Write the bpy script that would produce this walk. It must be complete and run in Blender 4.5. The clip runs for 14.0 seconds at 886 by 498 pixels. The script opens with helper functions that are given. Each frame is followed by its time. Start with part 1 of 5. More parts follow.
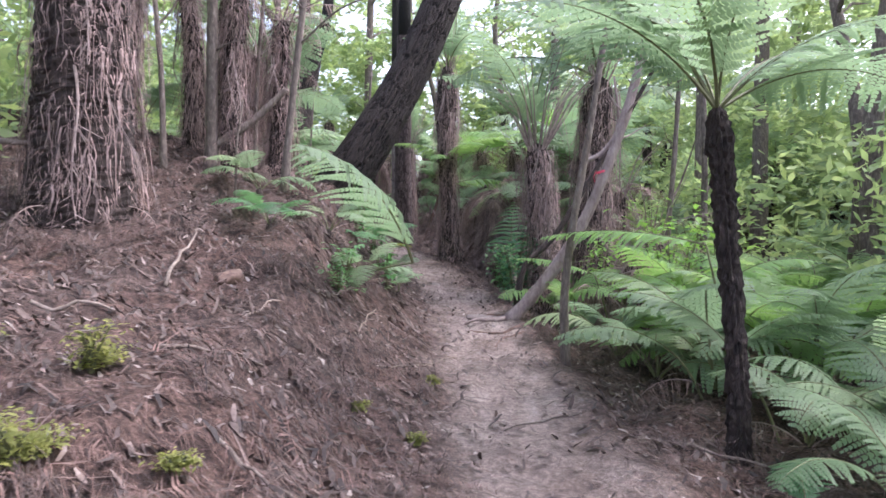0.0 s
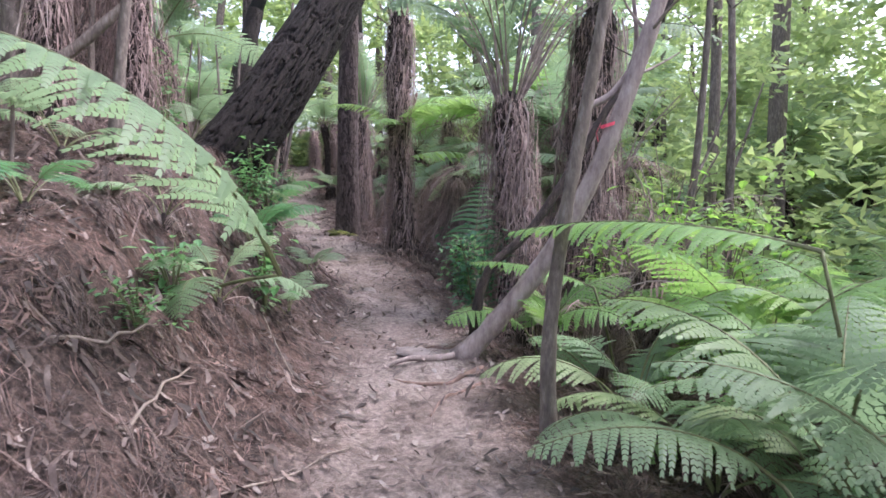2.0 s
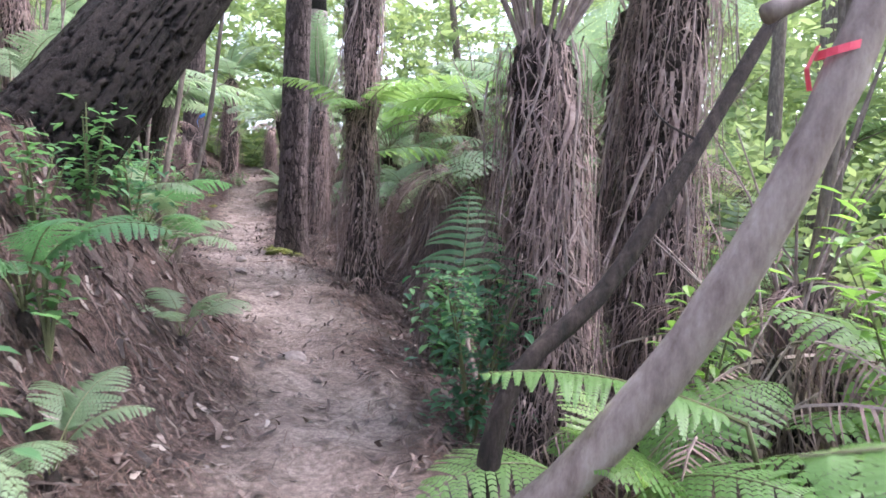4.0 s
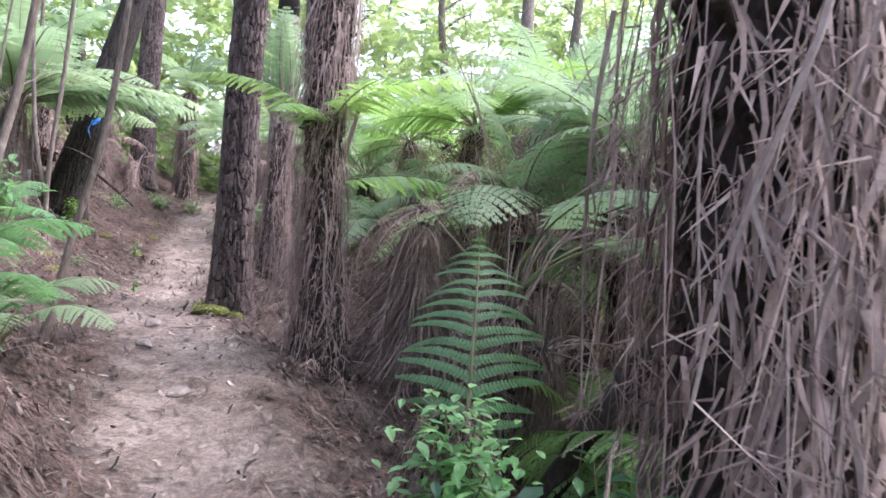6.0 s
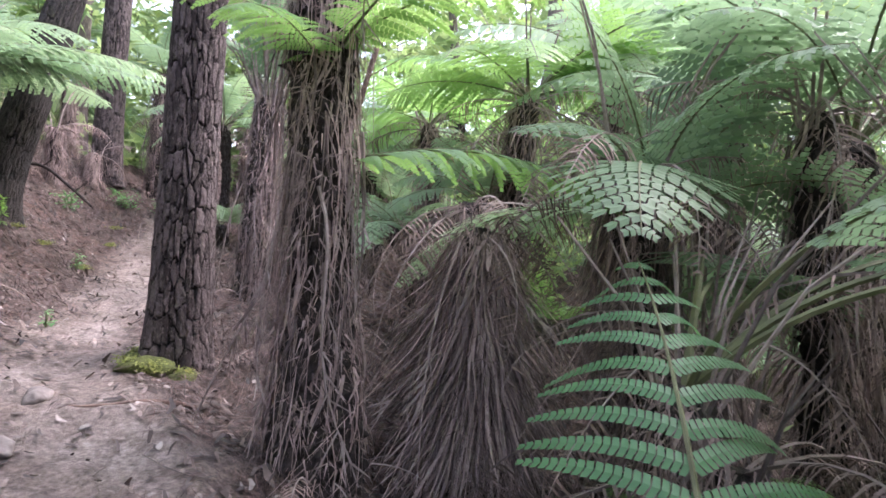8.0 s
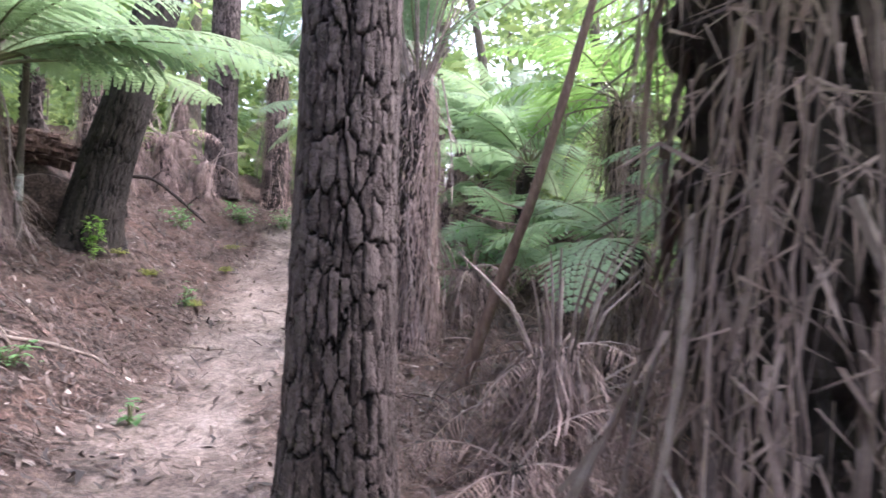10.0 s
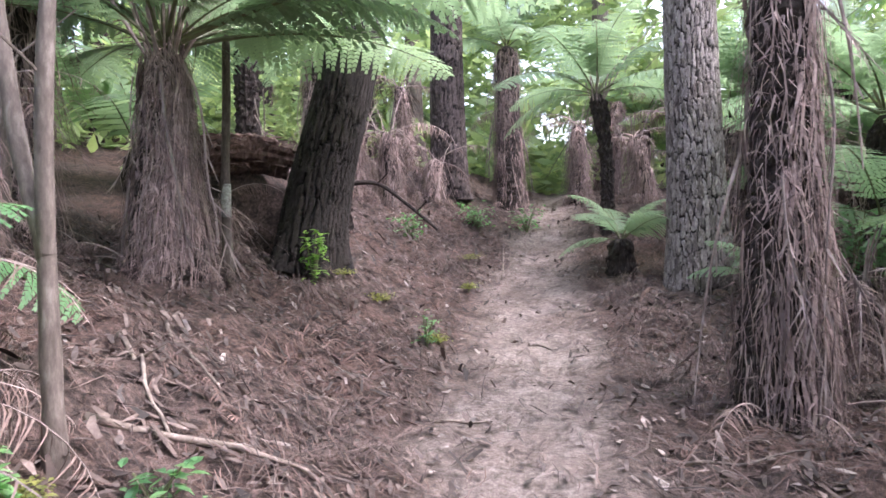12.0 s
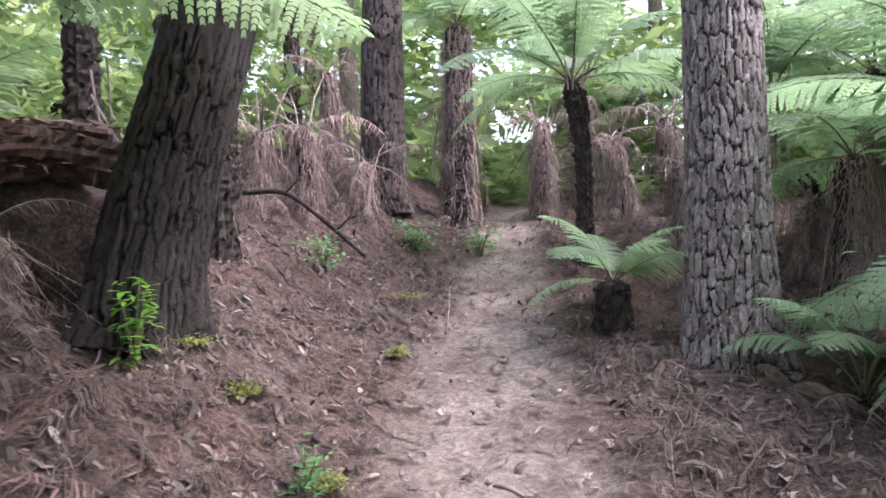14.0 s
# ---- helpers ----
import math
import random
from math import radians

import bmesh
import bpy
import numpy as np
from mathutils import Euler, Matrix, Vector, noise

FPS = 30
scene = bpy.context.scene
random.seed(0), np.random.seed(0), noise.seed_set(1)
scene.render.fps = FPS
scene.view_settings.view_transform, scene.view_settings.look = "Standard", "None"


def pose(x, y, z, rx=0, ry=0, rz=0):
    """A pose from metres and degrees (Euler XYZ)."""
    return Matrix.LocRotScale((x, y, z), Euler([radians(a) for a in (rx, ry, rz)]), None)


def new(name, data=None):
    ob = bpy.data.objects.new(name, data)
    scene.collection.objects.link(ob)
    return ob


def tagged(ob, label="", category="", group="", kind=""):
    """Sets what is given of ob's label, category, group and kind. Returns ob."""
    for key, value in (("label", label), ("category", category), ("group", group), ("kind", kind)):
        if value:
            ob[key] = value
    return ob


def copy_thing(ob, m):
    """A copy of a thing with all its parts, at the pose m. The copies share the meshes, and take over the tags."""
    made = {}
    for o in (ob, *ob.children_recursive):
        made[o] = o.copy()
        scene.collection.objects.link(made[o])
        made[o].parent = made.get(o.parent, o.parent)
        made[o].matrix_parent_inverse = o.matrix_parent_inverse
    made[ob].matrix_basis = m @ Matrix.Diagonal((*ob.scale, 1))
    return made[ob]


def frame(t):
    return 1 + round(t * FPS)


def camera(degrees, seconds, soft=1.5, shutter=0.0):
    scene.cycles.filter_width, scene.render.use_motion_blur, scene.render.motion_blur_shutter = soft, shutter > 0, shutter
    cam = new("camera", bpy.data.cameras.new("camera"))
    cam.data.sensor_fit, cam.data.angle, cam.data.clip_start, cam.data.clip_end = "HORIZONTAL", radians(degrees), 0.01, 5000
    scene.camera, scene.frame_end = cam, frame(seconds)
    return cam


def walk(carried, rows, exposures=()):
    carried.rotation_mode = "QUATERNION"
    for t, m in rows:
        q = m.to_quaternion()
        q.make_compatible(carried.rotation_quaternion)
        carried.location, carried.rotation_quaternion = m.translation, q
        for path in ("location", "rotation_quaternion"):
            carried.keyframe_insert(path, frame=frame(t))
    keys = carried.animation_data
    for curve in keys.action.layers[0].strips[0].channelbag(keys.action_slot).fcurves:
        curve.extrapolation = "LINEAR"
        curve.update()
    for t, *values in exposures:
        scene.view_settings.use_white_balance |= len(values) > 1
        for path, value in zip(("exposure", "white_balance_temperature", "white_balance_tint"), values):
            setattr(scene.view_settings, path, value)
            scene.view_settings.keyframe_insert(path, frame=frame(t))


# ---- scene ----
cam = camera(65.9, 14.0, soft=1.6, shutter=0.15)
METRES, EYE, TILT, LEAN, TURN = 18.5, 1.5, -3.0, 0.0, 0.0
ROWS = [
    (0.0, 0.0, 0.0, 0.0, 0.0, 0.0, -0.0),
    (0.5, 0.0125, 0.039, 0.0021, -0.85, -0.5, -0.4),
    (1.0, 0.019, 0.0789, 0.0058, -1.28, -0.93, -0.49),
    (1.5, 0.0258, 0.1191, 0.0054, -1.63, -0.81, -0.46),
    (2.0, 0.0265, 0.1612, 0.0055, -1.75, -1.31, -0.53),
    (2.5, 0.0319, 0.2007, 0.0064, -1.64, -0.93, -0.63),
    (3.0, 0.0305, 0.2432, 0.0068, -2.25, -0.71, -0.63),
    (5.5, 0.0308, 0.4225, 0.0319, -6.16, 0.61, -3.85),
    (6.0, 0.0316, 0.453, 0.034, -6.11, 2.12, -3.85),
    (6.5, 0.0268, 0.4892, 0.0367, -7.43, 1.79, -3.91),
    (7.0, 0.0244, 0.5239, 0.0395, -6.63, 2.66, -3.8),
    (9.5, -0.0065, 0.6968, 0.0548, -6.23, 1.67, -3.82),
    (10.0, -0.0237, 0.7274, 0.0594, 2.32, 1.67, -2.35),
    (10.5, -0.0371, 0.7582, 0.0611, 13.11, 1.9, -0.61),
    (11.0, -0.0525, 0.7865, 0.0623, 20.71, 1.72, 0.55),
    (11.5, -0.0645, 0.8131, 0.0635, 20.84, 1.47, 0.48),
    (12.0, -0.0779, 0.8425, 0.0655, 20.39, 1.29, 0.51),
    (12.5, -0.0892, 0.871, 0.0744, 20.43, 1.4, 0.54),
    (13.0, -0.0933, 0.9014, 0.0814, 19.77, 0.33, 0.15),
    (13.5, -0.1058, 0.9302, 0.085, 18.43, 1.25, 0.18),
    (14.0, -0.109, 0.9652, 0.0871, 16.27, 1.27, 0.1),
]
walk(cam, [(t, pose(0, 0, EYE, TILT, LEAN, TURN) @ pose(METRES * x, METRES * y, METRES * z, 90 + pitch, roll, yaw)) for t, x, y, z, yaw, pitch, roll in ROWS],
     [(0.0, 2.12, 6000, 22), (2.5, 2.32, 6000, 22), (5.5, 2.8, 6000, 22), (7.0, 2.6, 6000, 22), (9.5, 2.9, 6000, 22), (10.5, 2.65, 6000, 22), (14.0, 2.7, 6000, 22)])

# ---- light: a bright, hazy day above the canopy ----
world = bpy.data.worlds.new("forest_sky")
scene.world = world
world.use_nodes = True
wn = world.node_tree.nodes
sky = wn.new("ShaderNodeTexSky")
sky.sky_type, sky.sun_disc = "NISHITA", False
sky.sun_elevation, sky.sun_rotation = radians(55), radians(80)
sky.air_density, sky.dust_density, sky.ozone_density = 1.0, 4.0, 1.0
haze = wn.new("ShaderNodeHueSaturation")
haze.inputs["Saturation"].default_value = 0.6
world.node_tree.links.new(sky.outputs[0], haze.inputs["Color"])
world.node_tree.links.new(haze.outputs[0], wn["Background"].inputs["Color"])
wn["Background"].inputs["Strength"].default_value = 0.15
sun = new("sun", bpy.data.lights.new("sun", "SUN"))
sun.data.energy, sun.data.angle, sun.data.color = 0.75, radians(40), (1.0, 0.97, 0.95)
sun.matrix_world = pose(0, 0, 40, 35, 0, 100)


# ---- materials ----
def material(name, rough=0.85):
    m = bpy.data.materials.new(name)
    m.use_nodes = True
    b = m.node_tree.nodes["Principled BSDF"]
    b.inputs["Roughness"].default_value = rough
    return m, m.node_tree.nodes, m.node_tree.links, b


def ramp(nodes, links, fac, stops):
    r = nodes.new("ShaderNodeValToRGB")
    e = r.color_ramp.elements
    while len(e) < len(stops):
        e.new(0.5)
    for k, (p, c) in zip(e, stops):
        k.position, k.color = p, (*c, 1)
    links.new(fac, r.inputs[0])
    return r.outputs[0]


def noise_tex(nodes, links, scale, detail=6, stretch=(1, 1, 1), rough=0.6):
    c = nodes.new("ShaderNodeTexCoord")
    mp = nodes.new("ShaderNodeMapping")
    mp.inputs["Scale"].default_value = stretch
    n = nodes.new("ShaderNodeTexNoise")
    n.inputs["Scale"].default_value, n.inputs["Detail"].default_value, n.inputs["Roughness"].default_value = scale, detail, rough
    links.new(c.outputs["Object"], mp.inputs[0])
    links.new(mp.outputs[0], n.inputs["Vector"])
    return n.outputs["Fac"]


def bump(nodes, links, b, height, strength, distance):
    k = nodes.new("ShaderNodeBump")
    k.inputs["Strength"].default_value, k.inputs["Distance"].default_value = strength, distance
    links.new(height, k.inputs["Height"])
    links.new(k.outputs[0], b.inputs["Normal"])


def mix(nodes, links, fac, a, b, mode="MIX"):
    m = nodes.new("ShaderNodeMix")
    m.data_type, m.blend_type = "RGBA", mode
    for sock, v in ((m.inputs["Factor"], fac), (m.inputs["A"], a), (m.inputs["B"], b)):
        if isinstance(v, (tuple, float, int)):
            sock.default_value = v if not isinstance(v, tuple) else (*v, 1)
        else:
            links.new(v, sock)
    return m.outputs["Result"]


def mottled(name, stops, scale, stretch=(1, 1, 1), rough=0.9, relief=0.5, dist=0.01, per_object=0.0, islands=0.0):
    """A rough natural surface: noise at two scales, with its relief."""
    m, n, l, b = material(name, rough)
    fine, broad = noise_tex(n, l, scale, 8, stretch, 0.7), noise_tex(n, l, scale * 0.13, 3, stretch)
    col = ramp(n, l, fine, stops)
    col = mix(n, l, 0.55, col, ramp(n, l, broad, [(0.3, (0.45, 0.45, 0.45)), (0.7, (1.0, 1.0, 1.0))]), "MULTIPLY")
    if per_object or islands:
        src = n.new("ShaderNodeObjectInfo").outputs["Random"] if per_object else n.new("ShaderNodeNewGeometry").outputs["Random Per Island"]
        k = 1 - (per_object or islands)
        col = mix(n, l, 1.0, col, ramp(n, l, src, [(0.0, (k, k, k * 1.04)), (1.0, (1.0, 1.0, 1.0))]), "MULTIPLY")
    l.new(col, b.inputs["Base Color"])
    bump(n, l, b, fine, relief, dist)
    return m


def leafy(name, dark, light, glow, rough=0.45, islands=False, yellow=0.15):
    """Leaf tissue: a little gloss above, light that comes through from behind."""
    m, n, l, b = material(name, rough)
    src = n.new("ShaderNodeNewGeometry").outputs["Random Per Island"] if islands else n.new("ShaderNodeObjectInfo").outputs["Random"]
    col = ramp(n, l, src, [(0.0, dark), (0.75, light), (1.0, tuple(a + yellow * c for a, c in zip(light, (0.5, 0.35, 0.0))))])
    col = mix(n, l, 0.5, col, ramp(n, l, noise_tex(n, l, 9, 3), [(0.3, (0.55, 0.55, 0.6)), (0.7, (1.0, 1.0, 1.0))]), "MULTIPLY")
    l.new(col, b.inputs["Base Color"])
    t = n.new("ShaderNodeBsdfTranslucent")
    l.new(mix(n, l, 0.6, col, glow), t.inputs["Color"])
    s = n.new("ShaderNodeMixShader")
    s.inputs[0].default_value = 0.5
    l.new(b.outputs[0], s.inputs[1])
    l.new(t.outputs[0], s.inputs[2])
    l.new(s.outputs[0], n["Material Output"].inputs["Surface"])
    return m


def ground_material():
    m, n, l, b = material("forest_floor", 0.95)
    a = n.new("ShaderNodeAttribute")
    a.attribute_name = "trodden"
    grain, blot, fine = noise_tex(n, l, 30, 8, rough=0.75), noise_tex(n, l, 1.7, 5), noise_tex(n, l, 160, 4)
    clod, rust = noise_tex(n, l, 7, 6, rough=0.7), noise_tex(n, l, 0.9, 5)
    clay = ramp(n, l, grain, [(0.3, (0.125, 0.1, 0.09)), (0.5, (0.33, 0.272, 0.248)), (0.7, (0.54, 0.47, 0.435))])
    clay = mix(n, l, 0.75, clay, ramp(n, l, blot, [(0.34, (0.5, 0.44, 0.41)), (0.6, (1.0, 1.0, 1.0))]), "MULTIPLY")
    clay = mix(n, l, 0.8, clay, ramp(n, l, clod, [(0.36, (0.42, 0.37, 0.34)), (0.5, (1.0, 0.98, 0.96))]), "MULTIPLY")
    duff = ramp(n, l, grain, [(0.34, (0.02, 0.014, 0.012)), (0.52, (0.1, 0.069, 0.06)), (0.72, (0.26, 0.192, 0.17))])
    duff = mix(n, l, ramp(n, l, rust, [(0.42, (0, 0, 0)), (0.58, (1, 1, 1))]), duff, mix(n, l, 1.0, duff, (1.1, 0.98, 0.92), "MULTIPLY"))
    duff = mix(n, l, 0.85, duff, ramp(n, l, clod, [(0.38, (0.22, 0.18, 0.16)), (0.54, (1.0, 0.95, 0.92))]), "MULTIPLY")
    l.new(mix(n, l, a.outputs["Fac"], duff, clay), b.inputs["Base Color"])
    bump(n, l, b, mix(n, l, 0.45, mix(n, l, 0.5, grain, clod), fine), 0.9, 0.05)
    return m


def bark_material(name, groove, plate, pale):
    m, n, l, b = material(name, 0.88)
    a = n.new("ShaderNodeAttribute")
    a.attribute_name = "plate"
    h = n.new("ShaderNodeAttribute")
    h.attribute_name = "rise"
    grain = noise_tex(n, l, 34, 10, (1, 1, 0.4), 0.8)
    tc = n.new("ShaderNodeTexCoord")
    mp = n.new("ShaderNodeMapping")
    mp.inputs["Scale"].default_value = (30, 30, 13)
    wave = n.new("ShaderNodeTexNoise")
    wave.inputs["Scale"].default_value, wave.inputs["Detail"].default_value = 22, 4
    l.new(tc.outputs["Object"], wave.inputs["Vector"])
    l.new(mix(n, l, 0.06, tc.outputs["Object"], wave.outputs["Color"], "LINEAR_LIGHT"), mp.inputs[0])
    crack = n.new("ShaderNodeTexVoronoi")
    crack.feature = "DISTANCE_TO_EDGE"
    crack.inputs["Scale"].default_value = 1.0
    l.new(mp.outputs[0], crack.inputs["Vector"])
    split = ramp(n, l, crack.outputs["Distance"], [(0.0, (0, 0, 0)), (0.1, (1, 1, 1))])
    tone = n.new("ShaderNodeTexVoronoi")
    tone.inputs["Scale"].default_value = 1.0
    l.new(mp.outputs[0], tone.inputs["Vector"])
    col = mix(n, l, grain, tuple(c * 0.4 for c in plate), plate)
    col = mix(n, l, a.outputs["Fac"], col, mix(n, l, grain, plate, pale))
    col = mix(n, l, ramp(n, l, noise_tex(n, l, 24, 7, (1, 1, 0.4), 0.75), [(0.5, (0, 0, 0)), (0.57, (0.8, 0.8, 0.8))]), col, mix(n, l, grain, plate, tuple(c * 1.25 for c in pale)))
    col = mix(n, l, 0.45, col, ramp(n, l, tone.outputs["Color"], [(0.1, (0.35, 0.3, 0.28)), (0.9, (1.0, 0.97, 0.94))]), "MULTIPLY")
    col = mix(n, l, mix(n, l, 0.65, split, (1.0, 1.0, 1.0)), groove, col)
    # grooves take darker inner bark, with the shade of their depth in the colour
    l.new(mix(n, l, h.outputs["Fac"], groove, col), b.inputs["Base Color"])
    bump(n, l, b, mix(n, l, 0.35, grain, split), 1.0, 0.02)
    return m


FLOOR = ground_material()
# first colour of each bark: inner bark blackened further for groove shade
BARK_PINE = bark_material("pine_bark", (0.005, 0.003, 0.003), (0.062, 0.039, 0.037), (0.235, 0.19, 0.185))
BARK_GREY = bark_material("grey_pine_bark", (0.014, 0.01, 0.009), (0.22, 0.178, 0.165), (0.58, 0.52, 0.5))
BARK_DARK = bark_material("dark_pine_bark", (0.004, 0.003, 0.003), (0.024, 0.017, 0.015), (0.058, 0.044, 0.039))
BARK_SMOOTH = mottled("sapling_bark", [(0.3, (0.065, 0.05, 0.042)), (0.52, (0.165, 0.13, 0.112)), (0.75, (0.34, 0.295, 0.265))], 30, (1, 1, 0.3), 0.8, 0.6, 0.008)
BARK_PALE = mottled("pale_pinkish_bark", [(0.3, (0.17, 0.12, 0.11)), (0.55, (0.34, 0.27, 0.25)), (0.8, (0.52, 0.45, 0.42))], 18, (1, 1, 0.35), 0.85, 0.7, 0.01)
BARK_RED = mottled("reddish_bark", [(0.3, (0.08, 0.045, 0.035)), (0.55, (0.19, 0.12, 0.095)), (0.8, (0.33, 0.25, 0.21))], 20, (1, 1, 0.3), 0.85, 0.7, 0.01)
BARK_ROT = mottled("rotten_wood", [(0.3, (0.03, 0.015, 0.012)), (0.55, (0.11, 0.062, 0.05)), (0.8, (0.24, 0.16, 0.13))], 16, (1, 1, 1), 0.95, 1.0, 0.03)
FIBRE = mottled("fern_trunk_fibre", [(0.35, (0.01, 0.007, 0.006)), (0.55, (0.045, 0.031, 0.027)), (0.8, (0.13, 0.096, 0.083))], 26, (1, 1, 0.4), 0.95, 1.0, 0.03)
STALK = mottled("dead_frond_stalk", [(0.3, (0.23, 0.162, 0.146)), (0.55, (0.48, 0.375, 0.343)), (0.8, (0.7, 0.6, 0.56))], 14, (1, 1, 1), 0.8, 0.3, 0.004, per_object=0.6)
STALK_MASS = mottled("dead_frond_thatch", [(0.3, (0.23, 0.15, 0.135)), (0.55, (0.53, 0.385, 0.35)), (0.8, (0.74, 0.6, 0.56))], 14, (1, 1, 1), 0.85, 0.3, 0.004, islands=0.76)
NEEDLE = mottled("needle_litter", [(0.3, (0.11, 0.06, 0.048)), (0.55, (0.24, 0.148, 0.122)), (0.8, (0.4, 0.29, 0.25))], 8, rough=0.8, relief=0.1, islands=0.82)
LITTER_DARK = mottled("dark_leaf_litter", [(0.3, (0.05, 0.033, 0.028)), (0.55, (0.14, 0.098, 0.083)), (0.8, (0.34, 0.265, 0.23))], 10, rough=0.75, relief=0.1, islands=0.8)
TWIGS = mottled("dry_twigs", [(0.3, (0.09, 0.058, 0.048)), (0.55, (0.2, 0.14, 0.12)), (0.8, (0.42, 0.33, 0.3))], 8, rough=0.85, relief=0.1, islands=0.8)
LITTER = mottled("leaf_litter", [(0.3, (0.1, 0.066, 0.055)), (0.55, (0.25, 0.182, 0.158)), (0.8, (0.56, 0.48, 0.44))], 12, rough=0.7, relief=0.1, islands=0.75)
LITTER_PALE = mottled("pale_leaf_litter", [(0.3, (0.27, 0.21, 0.18)), (0.55, (0.43, 0.36, 0.32)), (0.8, (0.58, 0.52, 0.47))], 14, rough=0.6, relief=0.1, islands=0.5)
STICK = mottled("weathered_stick", [(0.3, (0.14, 0.1, 0.08)), (0.55, (0.3, 0.24, 0.2)), (0.8, (0.5, 0.44, 0.39))], 25, rough=0.85, relief=0.4, dist=0.004, per_object=0.4)
MOSS = mottled("moss", [(0.3, (0.045, 0.055, 0.014)), (0.55, (0.11, 0.125, 0.03)), (0.8, (0.22, 0.23, 0.07))], 60, rough=1.0, relief=1.0, dist=0.02)
STONE = mottled("path_stone", [(0.3, (0.13, 0.105, 0.095)), (0.55, (0.24, 0.2, 0.185)), (0.8, (0.36, 0.31, 0.29))], 18, rough=0.9, relief=0.6, dist=0.01)
GREEN_STEM = mottled("green_stem", [(0.3, (0.07, 0.07, 0.03)), (0.55, (0.15, 0.16, 0.07)), (0.8, (0.28, 0.27, 0.15))], 10, rough=0.6, relief=0.2, dist=0.003)
FROND = leafy("fern_frond", (0.12, 0.2, 0.1), (0.26, 0.37, 0.21), (0.35, 0.5, 0.27))
FROND_BRIGHT = leafy("young_fern_frond", (0.12, 0.25, 0.07), (0.2, 0.36, 0.12), (0.34, 0.55, 0.13))
FROND_DEEP = leafy("deep_green_frond", (0.07, 0.18, 0.085), (0.12, 0.27, 0.12), (0.17, 0.38, 0.12))
FROND_FAR = leafy("fern_thicket", (0.11, 0.18, 0.085), (0.26, 0.38, 0.19), (0.37, 0.54, 0.25), islands=True)
FROND_DRY = mottled("dry_frond", [(0.3, (0.15, 0.092, 0.078)), (0.55, (0.34, 0.235, 0.202)), (0.8, (0.52, 0.4, 0.352))], 12, rough=0.85, relief=0.2, per_object=0.5)
LEAF = leafy("shrub_leaf", (0.08, 0.2, 0.09), (0.15, 0.32, 0.13), (0.22, 0.46, 0.13), 0.35, islands=True, yellow=0.05)
LEAF_MID = leafy("fresh_shrub_leaf", (0.11, 0.28, 0.11), (0.22, 0.44, 0.18), (0.3, 0.6, 0.2), 0.35, islands=True, yellow=0.08)
LEAF_BRIGHT = leafy("bright_shrub_leaf", (0.12, 0.27, 0.05), (0.22, 0.42, 0.08), (0.35, 0.62, 0.1), 0.35, islands=True)
MOSSY = leafy("mossy_leaf", (0.12, 0.14, 0.035), (0.28, 0.3, 0.09), (0.36, 0.4, 0.1), 0.7, islands=True)
LEAF_DEEP = leafy("deep_shrub_leaf", (0.03, 0.105, 0.055), (0.065, 0.18, 0.085), (0.1, 0.28, 0.1), 0.4, islands=True, yellow=0.0)
CANOPY = leafy("canopy_leaf", (0.12, 0.19, 0.09), (0.36, 0.48, 0.22), (0.55, 0.7, 0.26), 0.6, islands=True, yellow=0.3)
PINK = mottled("pink_tape", [(0.3, (0.8, 0.06, 0.12)), (0.7, (0.9, 0.12, 0.18))], 30, rough=0.4, relief=0.05)
BLUE = mottled("blue_tape", [(0.3, (0.03, 0.2, 0.65)), (0.7, (0.06, 0.3, 0.8))], 30, rough=0.4, relief=0.05)
WHITE_ROT = mottled("white_lichen", [(0.35, (0.2, 0.18, 0.16)), (0.6, (0.6, 0.6, 0.56))], 30, rough=0.9)


# ---- building helpers ----
rng = np.random.default_rng(7)


def mesh_of(name, verts, faces, mats, index=None, smooth=False):
    me = bpy.data.meshes.new(name)
    me.from_pydata([tuple(map(float, v)) for v in verts], [], faces)
    for m in mats:
        me.materials.append(m)
    if index is not None:
        me.polygons.foreach_set("material_index", np.asarray(index, dtype=np.int32))
    if smooth:
        me.polygons.foreach_set("use_smooth", np.ones(len(faces), dtype=bool))
    me.update()
    return me


def piece(name, me, parent, m=None, label=""):
    """One mesh object under a thing or part."""
    ob = new(name, me)
    ob.parent = parent
    if m is not None:
        ob.matrix_basis = m
    return tagged(ob, label)


def thing(name, m, label, category, group="", kind=""):
    ob = new(name)
    ob.empty_display_size = 0.1
    ob.matrix_basis = m
    return tagged(ob, label, category, group, kind)


class Build:
    """Gathers verts and faces with a material slot for each face."""

    def __init__(self):
        self.v, self.f, self.i = [], [], []

    def add(self, verts, faces, slot=0):
        k = len(self.v)
        self.v.extend(verts)
        self.f.extend([tuple(a + k for a in f) for f in faces])
        self.i.extend([slot] * len(faces))

    def tube(self, pts, radii, sides=6, slot=0, cap=True):
        pts = [Vector(p) for p in pts]
        ring, side = [], None
        for k, p in enumerate(pts):
            d = (pts[min(k + 1, len(pts) - 1)] - pts[max(k - 1, 0)]).normalized()
            side = (side - d * side.dot(d)).normalized() if side is not None else d.orthogonal().normalized()
            up = d.cross(side)
            for s in range(sides):
                a = 2 * math.pi * s / sides
                ring.append(p + (side * math.cos(a) + up * math.sin(a)) * radii[k])
        faces = [(k * sides + s, k * sides + (s + 1) % sides, (k + 1) * sides + (s + 1) % sides, (k + 1) * sides + s) for k in range(len(pts) - 1) for s in range(sides)]
        if cap:
            faces += [tuple(range(sides))[::-1], tuple((len(pts) - 1) * sides + s for s in range(sides))]
        self.add(ring, faces, slot)

    def done(self, name, mats, smooth=False):
        return mesh_of(name, self.v, self.f, mats, self.i, smooth)


